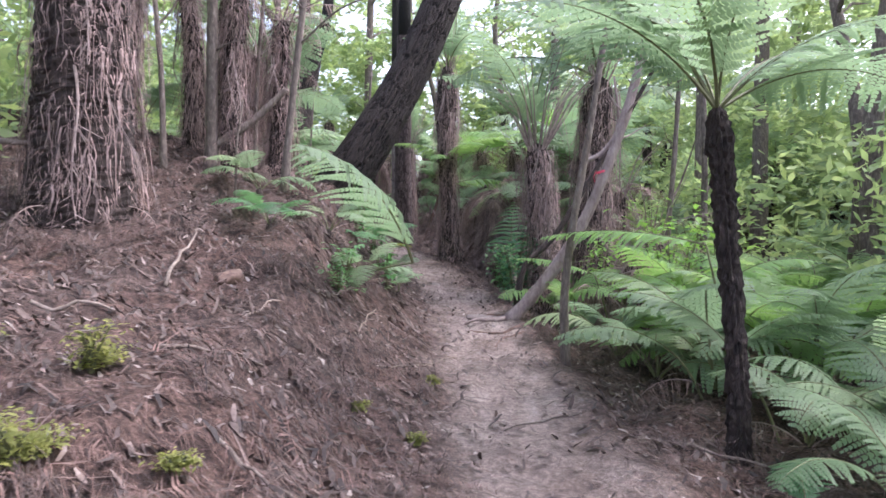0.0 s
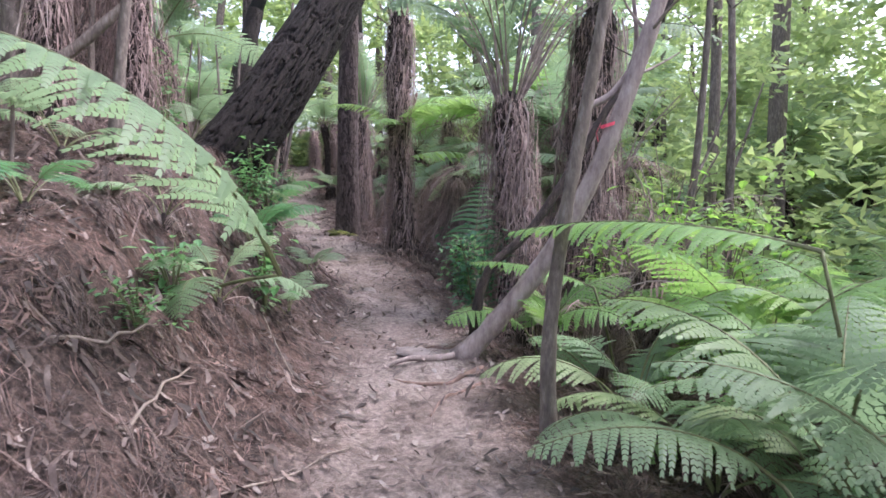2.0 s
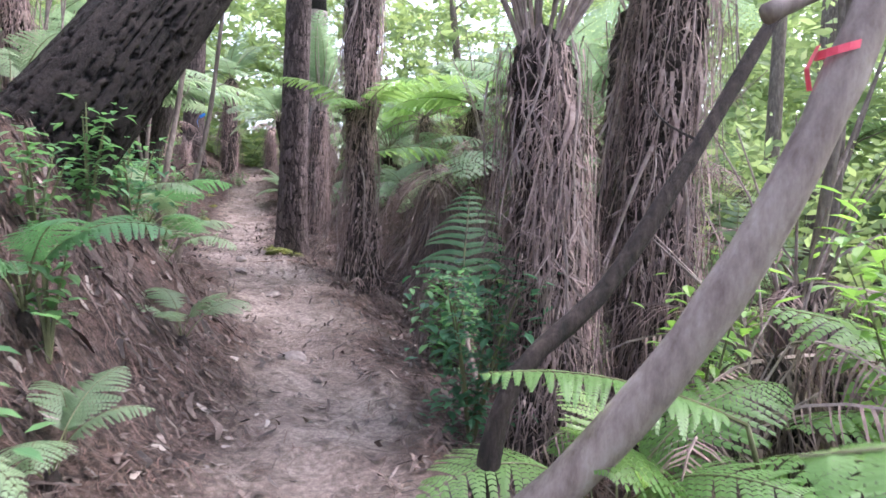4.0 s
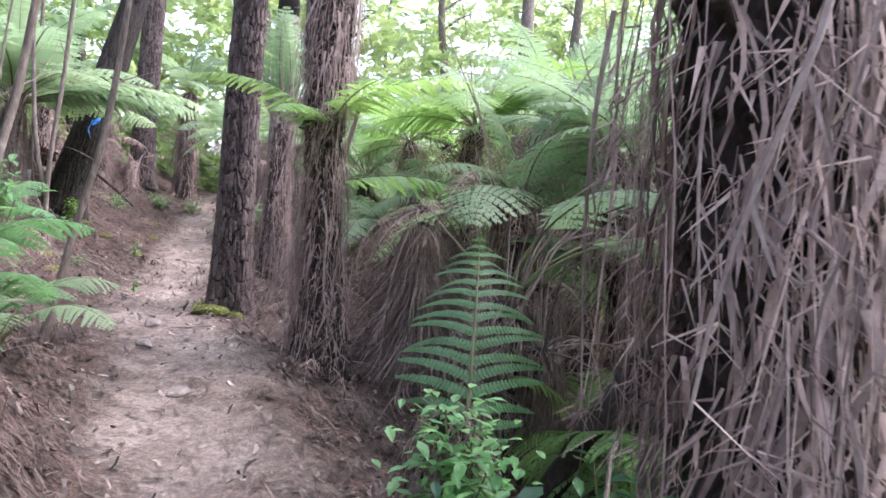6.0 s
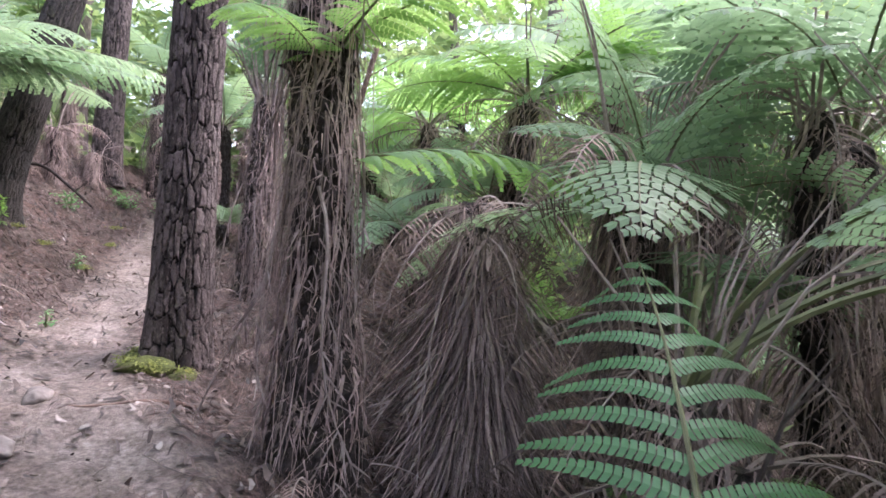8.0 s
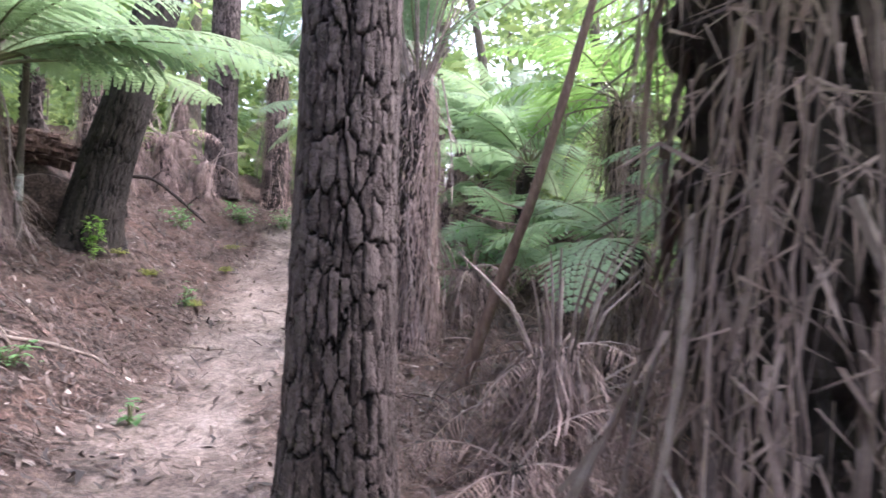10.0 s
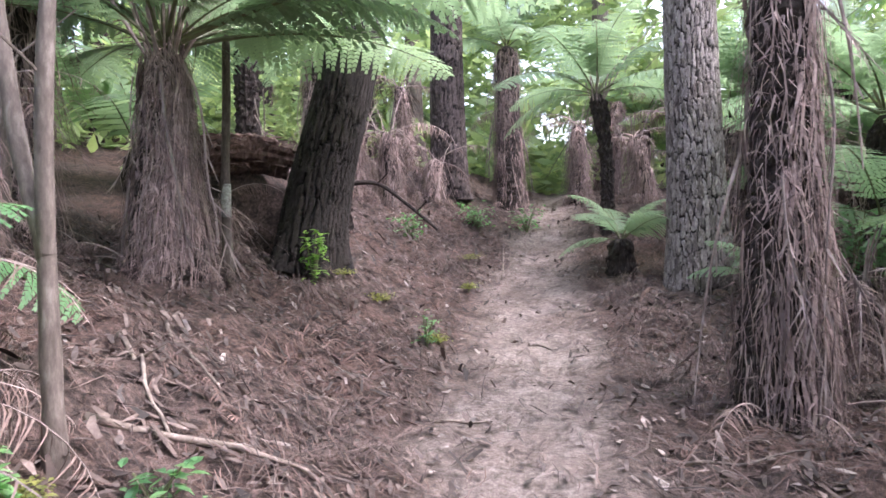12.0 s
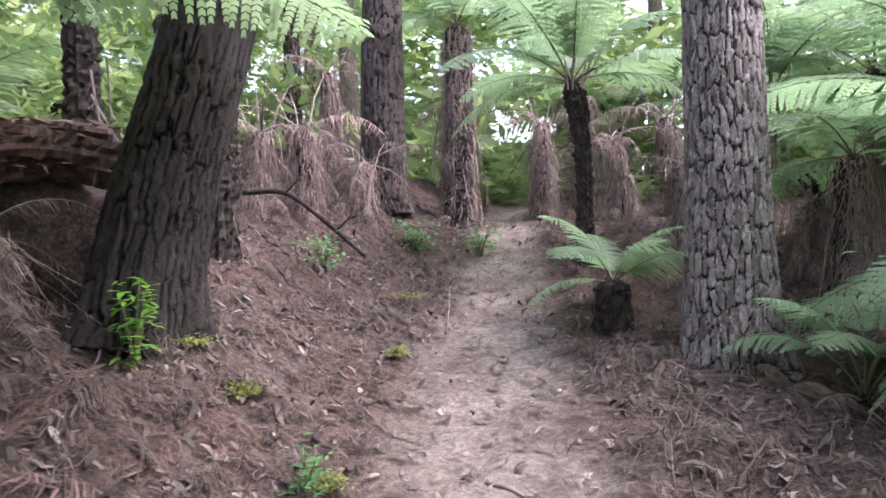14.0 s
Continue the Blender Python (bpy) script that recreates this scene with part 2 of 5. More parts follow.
def spline(pts, n):
    """n points on a smooth curve through pts."""
    p = np.array(pts, float)
    d = np.r_[0, np.cumsum(np.linalg.norm(np.diff(p, axis=0), axis=1))]
    out = []
    q = np.vstack([2 * p[0] - p[1], p, 2 * p[-1] - p[-2]])
    for s in np.linspace(0, d[-1], n):
        k = min(int(np.searchsorted(d, s, "right")) - 1, len(p) - 2)
        u = (s - d[k]) / max(d[k + 1] - d[k], 1e-9)
        a, b, c, e = q[k], q[k + 1], q[k + 2], q[k + 3]
        out.append(0.5 * (2 * b + (c - a) * u + (2 * a - 5 * b + 4 * c - e) * u * u + (3 * b - a - 3 * c + e) * u ** 3))
    return np.array(out)


# ---- the ground ----
PATH_Y = [-12, 0, 3.5, 5.5, 7.4, 9.2, 11.1, 12.5, 14.2, 15.5, 18.0, 19.5, 21.2, 22.5, 24.2, 27.0, 31.0, 60]
PATH_L = [-0.9, -0.35, 0.05, 0.0, -0.1, -0.2, -0.4, -0.95, -1.55, -2.1, -2.5, -2.85, -3.25, -3.6, -3.75, -4.1, -4.8, -9]
PATH_R = [0.3, 0.8, 1.22, 1.1, 1.0, 0.8, 0.4, 0.2, -0.3, -0.95, -1.65, -1.85, -2.15, -2.45, -2.8, -3.3, -4.0, -8]
RISE_Y = [-12, 0, 4, 7, 8.3, 10, 12, 14, 15.3, 18, 21, 24, 27, 30, 45, 80]
RISE_Z = [-0.6, -0.02, 0.0, 0.13, 0.25, 0.3, 0.4, 0.55, 0.72, 0.8, 0.95, 1.4, 2.1, 2.6, 3.8, 4.5]


def fbm(x, y, f, seed):
    """Smooth random relief from a few sines."""
    r = np.random.default_rng(seed)
    out, amp = 0, 1.0
    for _ in range(7):
        a, ph = r.uniform(0, 2 * np.pi), r.uniform(0, 6.28, 2)
        out = out + amp * np.sin(f * (x * np.cos(a) + y * np.sin(a)) + ph[0]) * np.sin(f * 0.83 * (y * np.cos(a) - x * np.sin(a)) + ph[1])
        f, amp = f * 1.75, amp * 0.62
    return out


def height(x, y):
    """The forest floor: a bench path, a bank that climbs to one side and a slope that falls to the other."""
    x, y = np.asarray(x, float), np.asarray(y, float)
    z = np.interp(y, RISE_Y, RISE_Z)
    left, right = np.interp(y, PATH_Y, PATH_L), np.interp(y, PATH_Y, PATH_R)
    dl, dr = np.maximum(left - x, 0), np.maximum(x - right, 0)
    steep = np.interp(y, [2, 5.0, 6.6, 8, 9.8, 11, 12.5, 14, 16, 30], [0.34, 0.46, 0.7, 0.84, 1.05, 1.0, 0.7, 0.34, 0.3, 0.3])
    near = np.minimum(dl, 1.3)
    bank = steep * near * (0.35 + 0.65 * near / 1.3) * 1.15
    far = np.maximum(dl - 1.3, 0)
    bank = bank + np.interp(y, [8, 12, 16, 30], [0.24, 0.4, 0.36, 0.3]) * 9 * (1 - np.exp(-far / 9))
    fall = np.interp(y, [6, 9.5, 15, 18, 24], [0.16, 0.34, 0.34, 0.02, -0.06])
    drop = fall * 2.6 * (1 - np.exp(-dr / 2.6)) + 0.03 * np.minimum(dr, 20) * (y < 60)
    off = np.clip((dl + dr) / 0.5, 0, 1)
    rough = fbm(x, y, 1.1, 3) * 0.05 * off + fbm(x, y, 5.0, 5) * (0.02 + 0.018 * off) + fbm(x, y, 15.0, 9) * (0.007 + 0.011 * off)
    dish = -0.035 * np.clip(1 - ((x - (left + right) / 2) / (0.5 * (right - left))) ** 2, 0, 1)
    return z + bank - drop + rough + dish


def build_ground():
    def steps(a, b, lo, hi, d):
        mid = list(np.arange(a, b, d))
        out, s, w = [], b, d
        while s < hi:
            out.append(s)
            w *= 1.25
            s += w
        pre, s, w = [], a - d, d
        while s > lo:
            pre.append(s)
            w *= 1.25
            s -= w
        return np.array(pre[::-1] + mid + out + [hi])
    xs, ys = steps(-5.5, 3.5, -400, 400, 0.065), steps(0.5, 25.5, -400, 400, 0.075)
    gx, gy = np.meshgrid(xs, ys)
    gz = height(gx, gy)
    nx, ny = len(xs), len(ys)
    k = (np.arange(ny - 1)[:, None] * nx + np.arange(nx - 1)[None, :]).ravel()
    me = mesh_of("ground", np.c_[gx.ravel(), gy.ravel(), gz.ravel()], np.c_[k, k + 1, k + nx + 1, k + nx].tolist(), [FLOOR], smooth=True)
    left, right = np.interp(gy, PATH_Y, PATH_L), np.interp(gy, PATH_Y, PATH_R)
    out = np.maximum(left - gx, gx - right) + 0.10 * fbm(gx, gy, 2.3, 11) + 0.04 * fbm(gx, gy, 9, 12)
    worn = np.clip(0.78 + 0.16 * fbm(gx, gy, 1.9, 13) + 0.1 * fbm(gx, gy, 7.0, 14), 0.35, 1.0)
    mask = np.clip(0.5 - out / 0.36, 0, 1) * worn
    me.attributes.new("trodden", "FLOAT", "POINT").data.foreach_set("value", mask.ravel().astype(np.float32))
    return tagged(new("ground", me), "sloping forest floor of clay path and needle litter", "ground", kind="structure")


build_ground()


def on_ground(x, y, lift=0.0):
    return Vector((x, y, float(height(x, y)) + lift))


# ---- bark: trunks whose plates stand proud of the grooves ----
def bark_trunk(pts, radii, plate_w, plate_h, depth, mat, sides=96, step=0.02, seed=1, flare=0.25, flare_h=0.35):
    r = np.random.default_rng(seed)
    pts = np.array(pts, float)
    length = np.linalg.norm(np.diff(pts, axis=0), axis=1).sum()
    n = max(int(length / step), 8)
    c = spline(pts, n)
    rad = np.interp(np.linspace(0, 1, n), np.linspace(0, 1, len(radii)), radii)
    s = np.linspace(0, length, n)
    cols = max(int(round(2 * np.pi * float(np.mean(radii)) / plate_w)), 4)
    rows = int(length / plate_h) + 4
    jit, val, tilt = r.uniform(0.08, 0.92, (rows, cols, 2)), r.uniform(0, 1, (rows, cols)), r.normal(0, 1, (rows, cols))
    th = np.arange(sides) / sides
    U, V = np.meshgrid(th * cols, s / plate_h + 1.5)
    ca, sa = np.cos(2 * np.pi * U / cols) * cols / 6.28, np.sin(2 * np.pi * U / cols) * cols / 6.28
    W = V * plate_h / plate_w
    U = (U + 0.11 * fbm(ca + 0.3 * W, sa - 0.25 * W, 0.9, seed) + 0.03 * fbm(ca - 0.7 * W, sa + 0.6 * W, 6.0, seed + 1)) % cols
    V = np.clip(V + 0.15 * fbm(ca - 0.5 * W, sa + 0.5 * W, 1.5, seed + 2) + 0.03 * fbm(ca + W, sa + W, 7.0, seed + 3), 0, rows - 2)
    f1, f2, cell, ctilt = np.full(U.shape, 9.0), np.full(U.shape, 9.0), np.zeros(U.shape), np.zeros(U.shape)
    iu, iv = np.floor(U).astype(int), np.floor(V).astype(int)
    for a in (-1, 0, 1):
        for b in (-1, 0, 1):
            cu, cv = (iu + a) % cols, np.clip(iv + b, 0, rows - 1)
            dx, dy = iu + a + jit[cv, cu, 0] - U, iv + b + jit[cv, cu, 1] - V
            d = (np.abs(dx) ** 3 + np.abs(dy) ** 3) ** (1 / 3)
            new1 = d < f1
            f2 = np.where(new1, f1, np.minimum(f2, d))
            cell, ctilt = np.where(new1, val[cv, cu], cell), np.where(new1, tilt[cv, cu] * dy, ctilt)
            f1 = np.where(new1, d, f1)
    edge = np.clip((f2 - f1 - 0.035) / (0.05 + 0.05 * cell), 0, 1)
    edge = edge * edge * (3 - 2 * edge)
    flake = fbm(ca * 1.3 + W * 0.22, sa * 1.3 + W * 0.3, 3.4, seed + 40)
    flake = np.floor(flake * 3.2) / 3.2 * 0.34 + fbm(ca + W * 0.4, sa - W * 0.4, 11.0, seed + 41) * 0.03
    rise = edge * (0.78 + 0.3 * cell + 0.1 * ctilt + 0.26 * flake)
    lobes = 1 + 0.06 * np.sin(th * 2 * np.pi * 3 + seed)[None, :] + 0.05 * np.sin(th * 2 * np.pi * 5 + 2 * seed)[None, :]
    base = (rad * (1 + flare * np.exp(-s / flare_h)))[:, None] * (1 + (lobes - 1) * (0.4 + 2.2 * np.exp(-s / flare_h))[:, None])
    R_ = base + depth * (rise - 0.7)
    t = np.gradient(c, axis=0)
    t /= np.linalg.norm(t, axis=1)[:, None]
    e1 = np.cross(np.array([0, 1.0, 0]), t)
    e1 /= np.linalg.norm(e1, axis=1)[:, None]
    e2 = np.cross(t, e1)
    ang = th * 2 * np.pi
    P = c[:, None, :] + R_[..., None] * (np.cos(ang)[None, :, None] * e1[:, None, :] + np.sin(ang)[None, :, None] * e2[:, None, :])
    k, j = np.meshgrid(np.arange(n - 1), np.arange(sides), indexing="ij")
    j2 = (j + 1) % sides
    faces = np.stack([k * sides + j, k * sides + j2, (k + 1) * sides + j2, (k + 1) * sides + j], -1).reshape(-1, 4).tolist()
    me = mesh_of("trunk", P.reshape(-1, 3), faces, [mat], smooth=True)
    me.attributes.new("plate", "FLOAT", "POINT").data.foreach_set("value", (cell * edge).ravel().astype(np.float32))
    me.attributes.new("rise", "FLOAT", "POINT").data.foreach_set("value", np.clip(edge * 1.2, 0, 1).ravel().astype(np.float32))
    return me


def crown_mesh():
    """Needle tufts on whorled boughs, high above the walk."""
    r = np.random.default_rng(5)
    b = Build()
    for k in range(26):
        a, z, ln = r.uniform(0, 6.28), r.uniform(0, 6), r.uniform(1.2, 2.8)
        tip = Vector((math.cos(a) * ln, math.sin(a) * ln, z + r.uniform(-0.2, 0.7)))
        b.tube([(0, 0, z), tip * 0.5 + Vector((0, 0, z * 0.5 - 0.1)), tip], [0.05, 0.03, 0.01], 4)
        for q in range(34):
            c = Vector((0, 0, z)).lerp(tip, r.uniform(0.3, 1.05)) + Vector(r.normal(0, 0.16, 3))
            d = Vector(r.normal(0, 1, 3)).normalized() * r.uniform(0.12, 0.25)
            s = d.orthogonal().normalized() * 0.03
            b.add([c - d + s, c - d - s, c + d], [(0, 1, 2)], 1)
            b.add([c - d * 0.6 + s.cross(d).normalized() * 0.04, c - d * 0.6 - s, c + d * 0.9], [(0, 1, 2)], 1)
    return b.done("crown", [BARK_DARK, CANOPY])


CROWN = crown_mesh()


def pine(x, y, pts, radii, label, mat, seed, plate=(0.075, 0.15), depth=0.03, sides=96, step=0.02, crown=True, top=0.0, flare=0.25):
    base = on_ground(x, y, -0.1)
    ob = thing("pine_tree", Matrix.Translation(base), label, "tree", "pines beside the track")
    local = [(px, py, pz) for px, py, pz in pts]
    piece("trunk", bark_trunk(local, radii, plate[0], plate[1], depth, mat, sides, step, seed, flare), ob)
    if crown:
        a, b_ = np.array(pts[-2], float), np.array(pts[-1], float)
        up = b_ + (b_ - a) / np.linalg.norm(b_ - a) * 5
        w = Build()
        w.tube(spline([b_ - (b_ - a) * 0.02, (b_ + up) / 2, up + np.array([0, 0, 6.0])], 8), np.linspace(radii[-1] * 0.97, 0.05, 8), 10)
        piece("upper_trunk", w.done("upper_trunk", [mat], True), ob)
        piece("crown", CROWN, ob, Matrix.Translation(Vector(up)) @ pose(0, 0, 0, 0, 0, seed * 50))
    return ob


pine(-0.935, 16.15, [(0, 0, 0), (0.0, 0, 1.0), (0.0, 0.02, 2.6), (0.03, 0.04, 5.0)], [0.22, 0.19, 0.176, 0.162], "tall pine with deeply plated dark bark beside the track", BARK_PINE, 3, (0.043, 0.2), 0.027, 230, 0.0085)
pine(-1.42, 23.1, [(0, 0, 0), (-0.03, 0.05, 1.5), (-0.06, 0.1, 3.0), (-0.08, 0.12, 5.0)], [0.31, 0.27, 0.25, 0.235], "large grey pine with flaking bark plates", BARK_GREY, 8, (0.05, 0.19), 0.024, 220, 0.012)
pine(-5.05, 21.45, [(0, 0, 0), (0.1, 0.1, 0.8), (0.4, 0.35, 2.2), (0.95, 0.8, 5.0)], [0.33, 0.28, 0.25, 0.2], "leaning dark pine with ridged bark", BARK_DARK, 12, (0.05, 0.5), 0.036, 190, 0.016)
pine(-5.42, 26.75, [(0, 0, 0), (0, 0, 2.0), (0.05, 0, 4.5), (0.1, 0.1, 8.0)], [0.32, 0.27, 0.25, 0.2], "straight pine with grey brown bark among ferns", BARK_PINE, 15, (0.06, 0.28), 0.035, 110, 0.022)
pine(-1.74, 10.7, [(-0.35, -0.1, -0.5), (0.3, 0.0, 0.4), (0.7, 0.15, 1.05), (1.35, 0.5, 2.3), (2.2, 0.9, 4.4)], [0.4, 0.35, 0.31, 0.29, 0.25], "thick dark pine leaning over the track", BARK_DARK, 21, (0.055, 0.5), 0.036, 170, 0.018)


# ---- fern fronds ----
def frond_mesh(name, e0, e1, mats, pairs=24, fine=10, width=0.27, side=0.0, stalk=0.16, seed=0, droop=0.25, ragged=0.0, rad=0.008, thin=1.0):
    """A frond one metre long that leaves the origin along +X at e0 degrees and ends at e1; fine: toothed leaflets a side of each pinna."""
    r = np.random.default_rng(seed)
    b = Build()
    n = 22 if fine > 5 else 10
    ang = np.radians(np.linspace(0, 1, n) ** 1.2 * (e1 - e0) + e0)
    yaw = np.radians(side) * np.linspace(0, 1, n) ** 2
    d = np.c_[np.cos(ang) * np.cos(yaw), np.cos(ang) * np.sin(yaw), np.sin(ang)]
    c = np.vstack([[0, 0, 0], np.cumsum(d[:-1], axis=0)]) / (n - 1)
    b.tube(c, np.linspace(rad, rad * 0.15, n), 5 if fine > 5 else 3, 1, False)
    for k in range(pairs):
        s = stalk + (1 - stalk) * (k + 0.5) / pairs
        q = s * (n - 1)
        i = min(int(q), n - 2)
        p = c[i] + (c[i + 1] - c[i]) * (q - i)
        t = d[i] / np.linalg.norm(d[i])
        u = (s - stalk) / (1 - stalk)
        ln = width * min(1.0, 0.35 + u * 3.0) * (1 - u ** 2.2) ** 0.8 + 0.012
        across = np.array([-np.sin(yaw[i]), np.cos(yaw[i]), 0])
        for sg in (1, -1):
            if r.uniform() < ragged:
                continue
            a = np.radians(66 + r.normal(0, 4))
            w = t * np.cos(a) + across * sg * np.sin(a)
            nrm = np.cross(w, t) * sg
            nrm = nrm / np.linalg.norm(nrm)
            if nrm[2] < 0 and abs(t[2]) < 0.95:
                nrm = -nrm
            f = np.cross(nrm, w)
            if f.dot(t) < 0:
                f = -f
            hw = min(0.5 * (1 - stalk) / pairs * 0.98, 0.04) * (0.7 + 0.3 * (1 - u)) * thin * (r.uniform(0.5, 1.3) if thin < 0.6 else 1.0)
            sag = droop * r.uniform(0.6, 1.4)
            m = fine if u < 0.85 else max(fine // 2, 3)
            lift = lambda v: w * ln * v - nrm * sag * ln * v * v
            if fine >= 6:
                for j in range(m):
                    v0, v1 = j / m, (j + 0.88) / m
                    tip = (j + 1.1) / m
                    h = hw * (1 - ((j + 0.3) / m) ** 2.0) ** 0.6 + 0.002
                    A, B_, = p + lift(v0), p + lift(v1)
                    for e in (1, -1):
                        T = p + lift(tip) + f * h * e - nrm * h * 0.15
                        T0 = p + lift((v0 * 0.7 + tip * 0.3)) + f * h * e * 0.95 - nrm * h * 0.12
                        b.add([A, B_, T, T0], [(0, 1, 2, 3) if e < 0 else (0, 3, 2, 1)])
            else:
                vs = np.linspace(0, 1, fine + 1)
                L = [p + lift(v) + f * hw * (1 - v ** 2) for v in vs]
                Rr = [p + lift(v) - f * hw * (1 - v ** 2) for v in vs]
                b.add(L + Rr, [(j, j + 1, fine + 2 + j, fine + 1 + j) for j in range(fine)])
    return b.done(name, mats)


FINE = [frond_mesh("frond", e0, e1, [FROND, GREEN_STEM], 26, 9, w, sd, 0.16, k) for k, (e0, e1, w, sd) in enumerate([(50, -20, 0.26, 12), (35, -35, 0.28, -15), (62, -5, 0.25, 8), (25, -45, 0.27, 20)])]
MID = [frond_mesh("frond", e0, e1, [FROND, GREEN_STEM], 22, 6, w, sd, 0.15, 10 + k) for k, (e0, e1, w, sd) in enumerate([(50, -25, 0.25, 10), (35, -40, 0.26, -14), (65, 0, 0.24, 6), (20, -50, 0.26, 18)])]
TALL = [frond_mesh("frond", e0, e1, [FROND, GREEN_STEM], 20, 9, w, sd, 0.36, 30 + k, 0.3) for k, (e0, e1, w, sd) in enumerate([(80, -25, 0.24, 12), (72, -40, 0.25, -15), (84, -8, 0.23, 8), (64, -45, 0.25, 20)])]
FAR = [frond_mesh("frond", e0, e1, [FROND_FAR, GREEN_STEM], 15, 2, w, sd, 0.14, 20 + k) for k, (e0, e1, w, sd) in enumerate([(45, -25, 0.24, 10), (30, -45, 0.25, -12), (60, -5, 0.23, 5)])]


def recolour(meshes, a, b_):
    out = []
    for me in meshes:
        c = me.copy()
        c.materials[0], c.materials[1] = a, b_
        out.append(c)
    return out


FINE_BRIGHT, MID_BRIGHT, TALL_BRIGHT, TALL_DEEP = recolour(FINE, FROND_BRIGHT, GREEN_STEM), recolour(MID, FROND_BRIGHT, GREEN_STEM), recolour(TALL, FROND_BRIGHT, GREEN_STEM), recolour(TALL, FROND_DEEP, GREEN_STEM)


MID_DRY = [frond_mesh("frond", e0, e1, [FROND_DRY, STALK], 30, 3, 0.17, sd, 0.2, 85 + k, 0.9, 0.3, 0.008, 0.36) for k, (e0, e1, sd) in enumerate([(40, -60, 15), (25, -70, -20), (55, -45, 10)])]
for me in MID_DRY:
    me.name = "dead_frond"


def dead_meshes():
    """Old stalks that hang down a trunk: +X leads outwards, the tip down, one metre long."""
    out = []
    for k in range(6):
        r = np.random.default_rng(60 + k)
        b = Build()
        n = 9
        s = np.linspace(0, 1, n)
        c = np.c_[0.03 + 0.05 * np.sin(s * 2.6) + r.uniform(-0.04, 0.05) * s, r.normal(0, 0.08) * s + r.uniform(0.02, 0.08) * np.sin(s * r.uniform(2, 6) + k), 0.04 * np.sin(s * 3.1) - s]
        b.tube(c, np.linspace(0.009, 0.003, n) * r.uniform(0.6, 1.3), 5)
        for j in range(14):
            u = r.uniform(0.3, 1)
            p = np.array([np.interp(u, s, c[:, i]) for i in range(3)])
            q = p + np.array([r.normal(0, 0.035), r.normal(0, 0.06), -r.uniform(0.05, 0.16)])
            w = np.array([r.normal(0, 0.004), 0.005, 0])
            b.add([p - w, p + w, q + w * 0.4, q - w * 0.4], [(0, 1, 2, 3)])
        out.append(b.done("dead_frond", [STALK]))
    return out


DEAD = dead_meshes()


def fibre_trunk(pts, radii, seed, sides=30, step=0.035, depth=0.025):
    r = np.random.default_rng(seed)
    c = spline(pts, max(int(np.linalg.norm(np.diff(np.array(pts), axis=0), axis=1).sum() / step), 6))
    n = len(c)
    rad = np.interp(np.linspace(0, 1, n), np.linspace(0, 1, len(radii)), radii)
    cap = max(3, n // 8)
    rad[-cap:] *= np.sqrt(np.clip(1.0 - (np.arange(1, cap + 1) / (cap + 0.3)) ** 2, 0, 1))
    a = np.arange(sides) / sides * 2 * np.pi
    ridges = 0.5 * np.sin(9 * a + seed)[None, :] + 0.5 * np.sin(17 * a + 2 * seed)[None, :]
    R_ = rad[:, None] + depth * (ridges * 0.6 + r.normal(0, 0.6, (n, sides))) * np.minimum(1, rad / 0.1)[:, None]
    P = c[:, None, :] + np.stack([R_ * np.cos(a), R_ * np.sin(a), np.zeros_like(R_)], -1)
    k, j = np.meshgrid(np.arange(n - 1), np.arange(sides), indexing="ij")
    j2 = (j + 1) % sides
    faces = np.stack([k * sides + j, k * sides + j2, (k + 1) * sides + j2, (k + 1) * sides + j], -1).reshape(-1, 4).tolist()
    faces.append(tuple((n - 1) * sides + q for q in range(sides)))
    b = Build()
    b.add(list(P.reshape(-1, 3)), faces)
    for q in range(int(60 * n / 40)):
        i, ang = r.integers(0, n), r.uniform(0, 6.28)
        p = c[i] + np.array([math.cos(ang), math.sin(ang), 0]) * rad[i]
        o = np.array([math.cos(ang), math.sin(ang), r.uniform(-1.2, 0.8)]) * r.uniform(0.02, 0.06)
        w = np.array([-math.sin(ang), math.cos(ang), 0]) * 0.004
        b.add([p - w, p + w, p + o], [(0, 1, 2)])
    return b.done("trunk", [FIBRE])


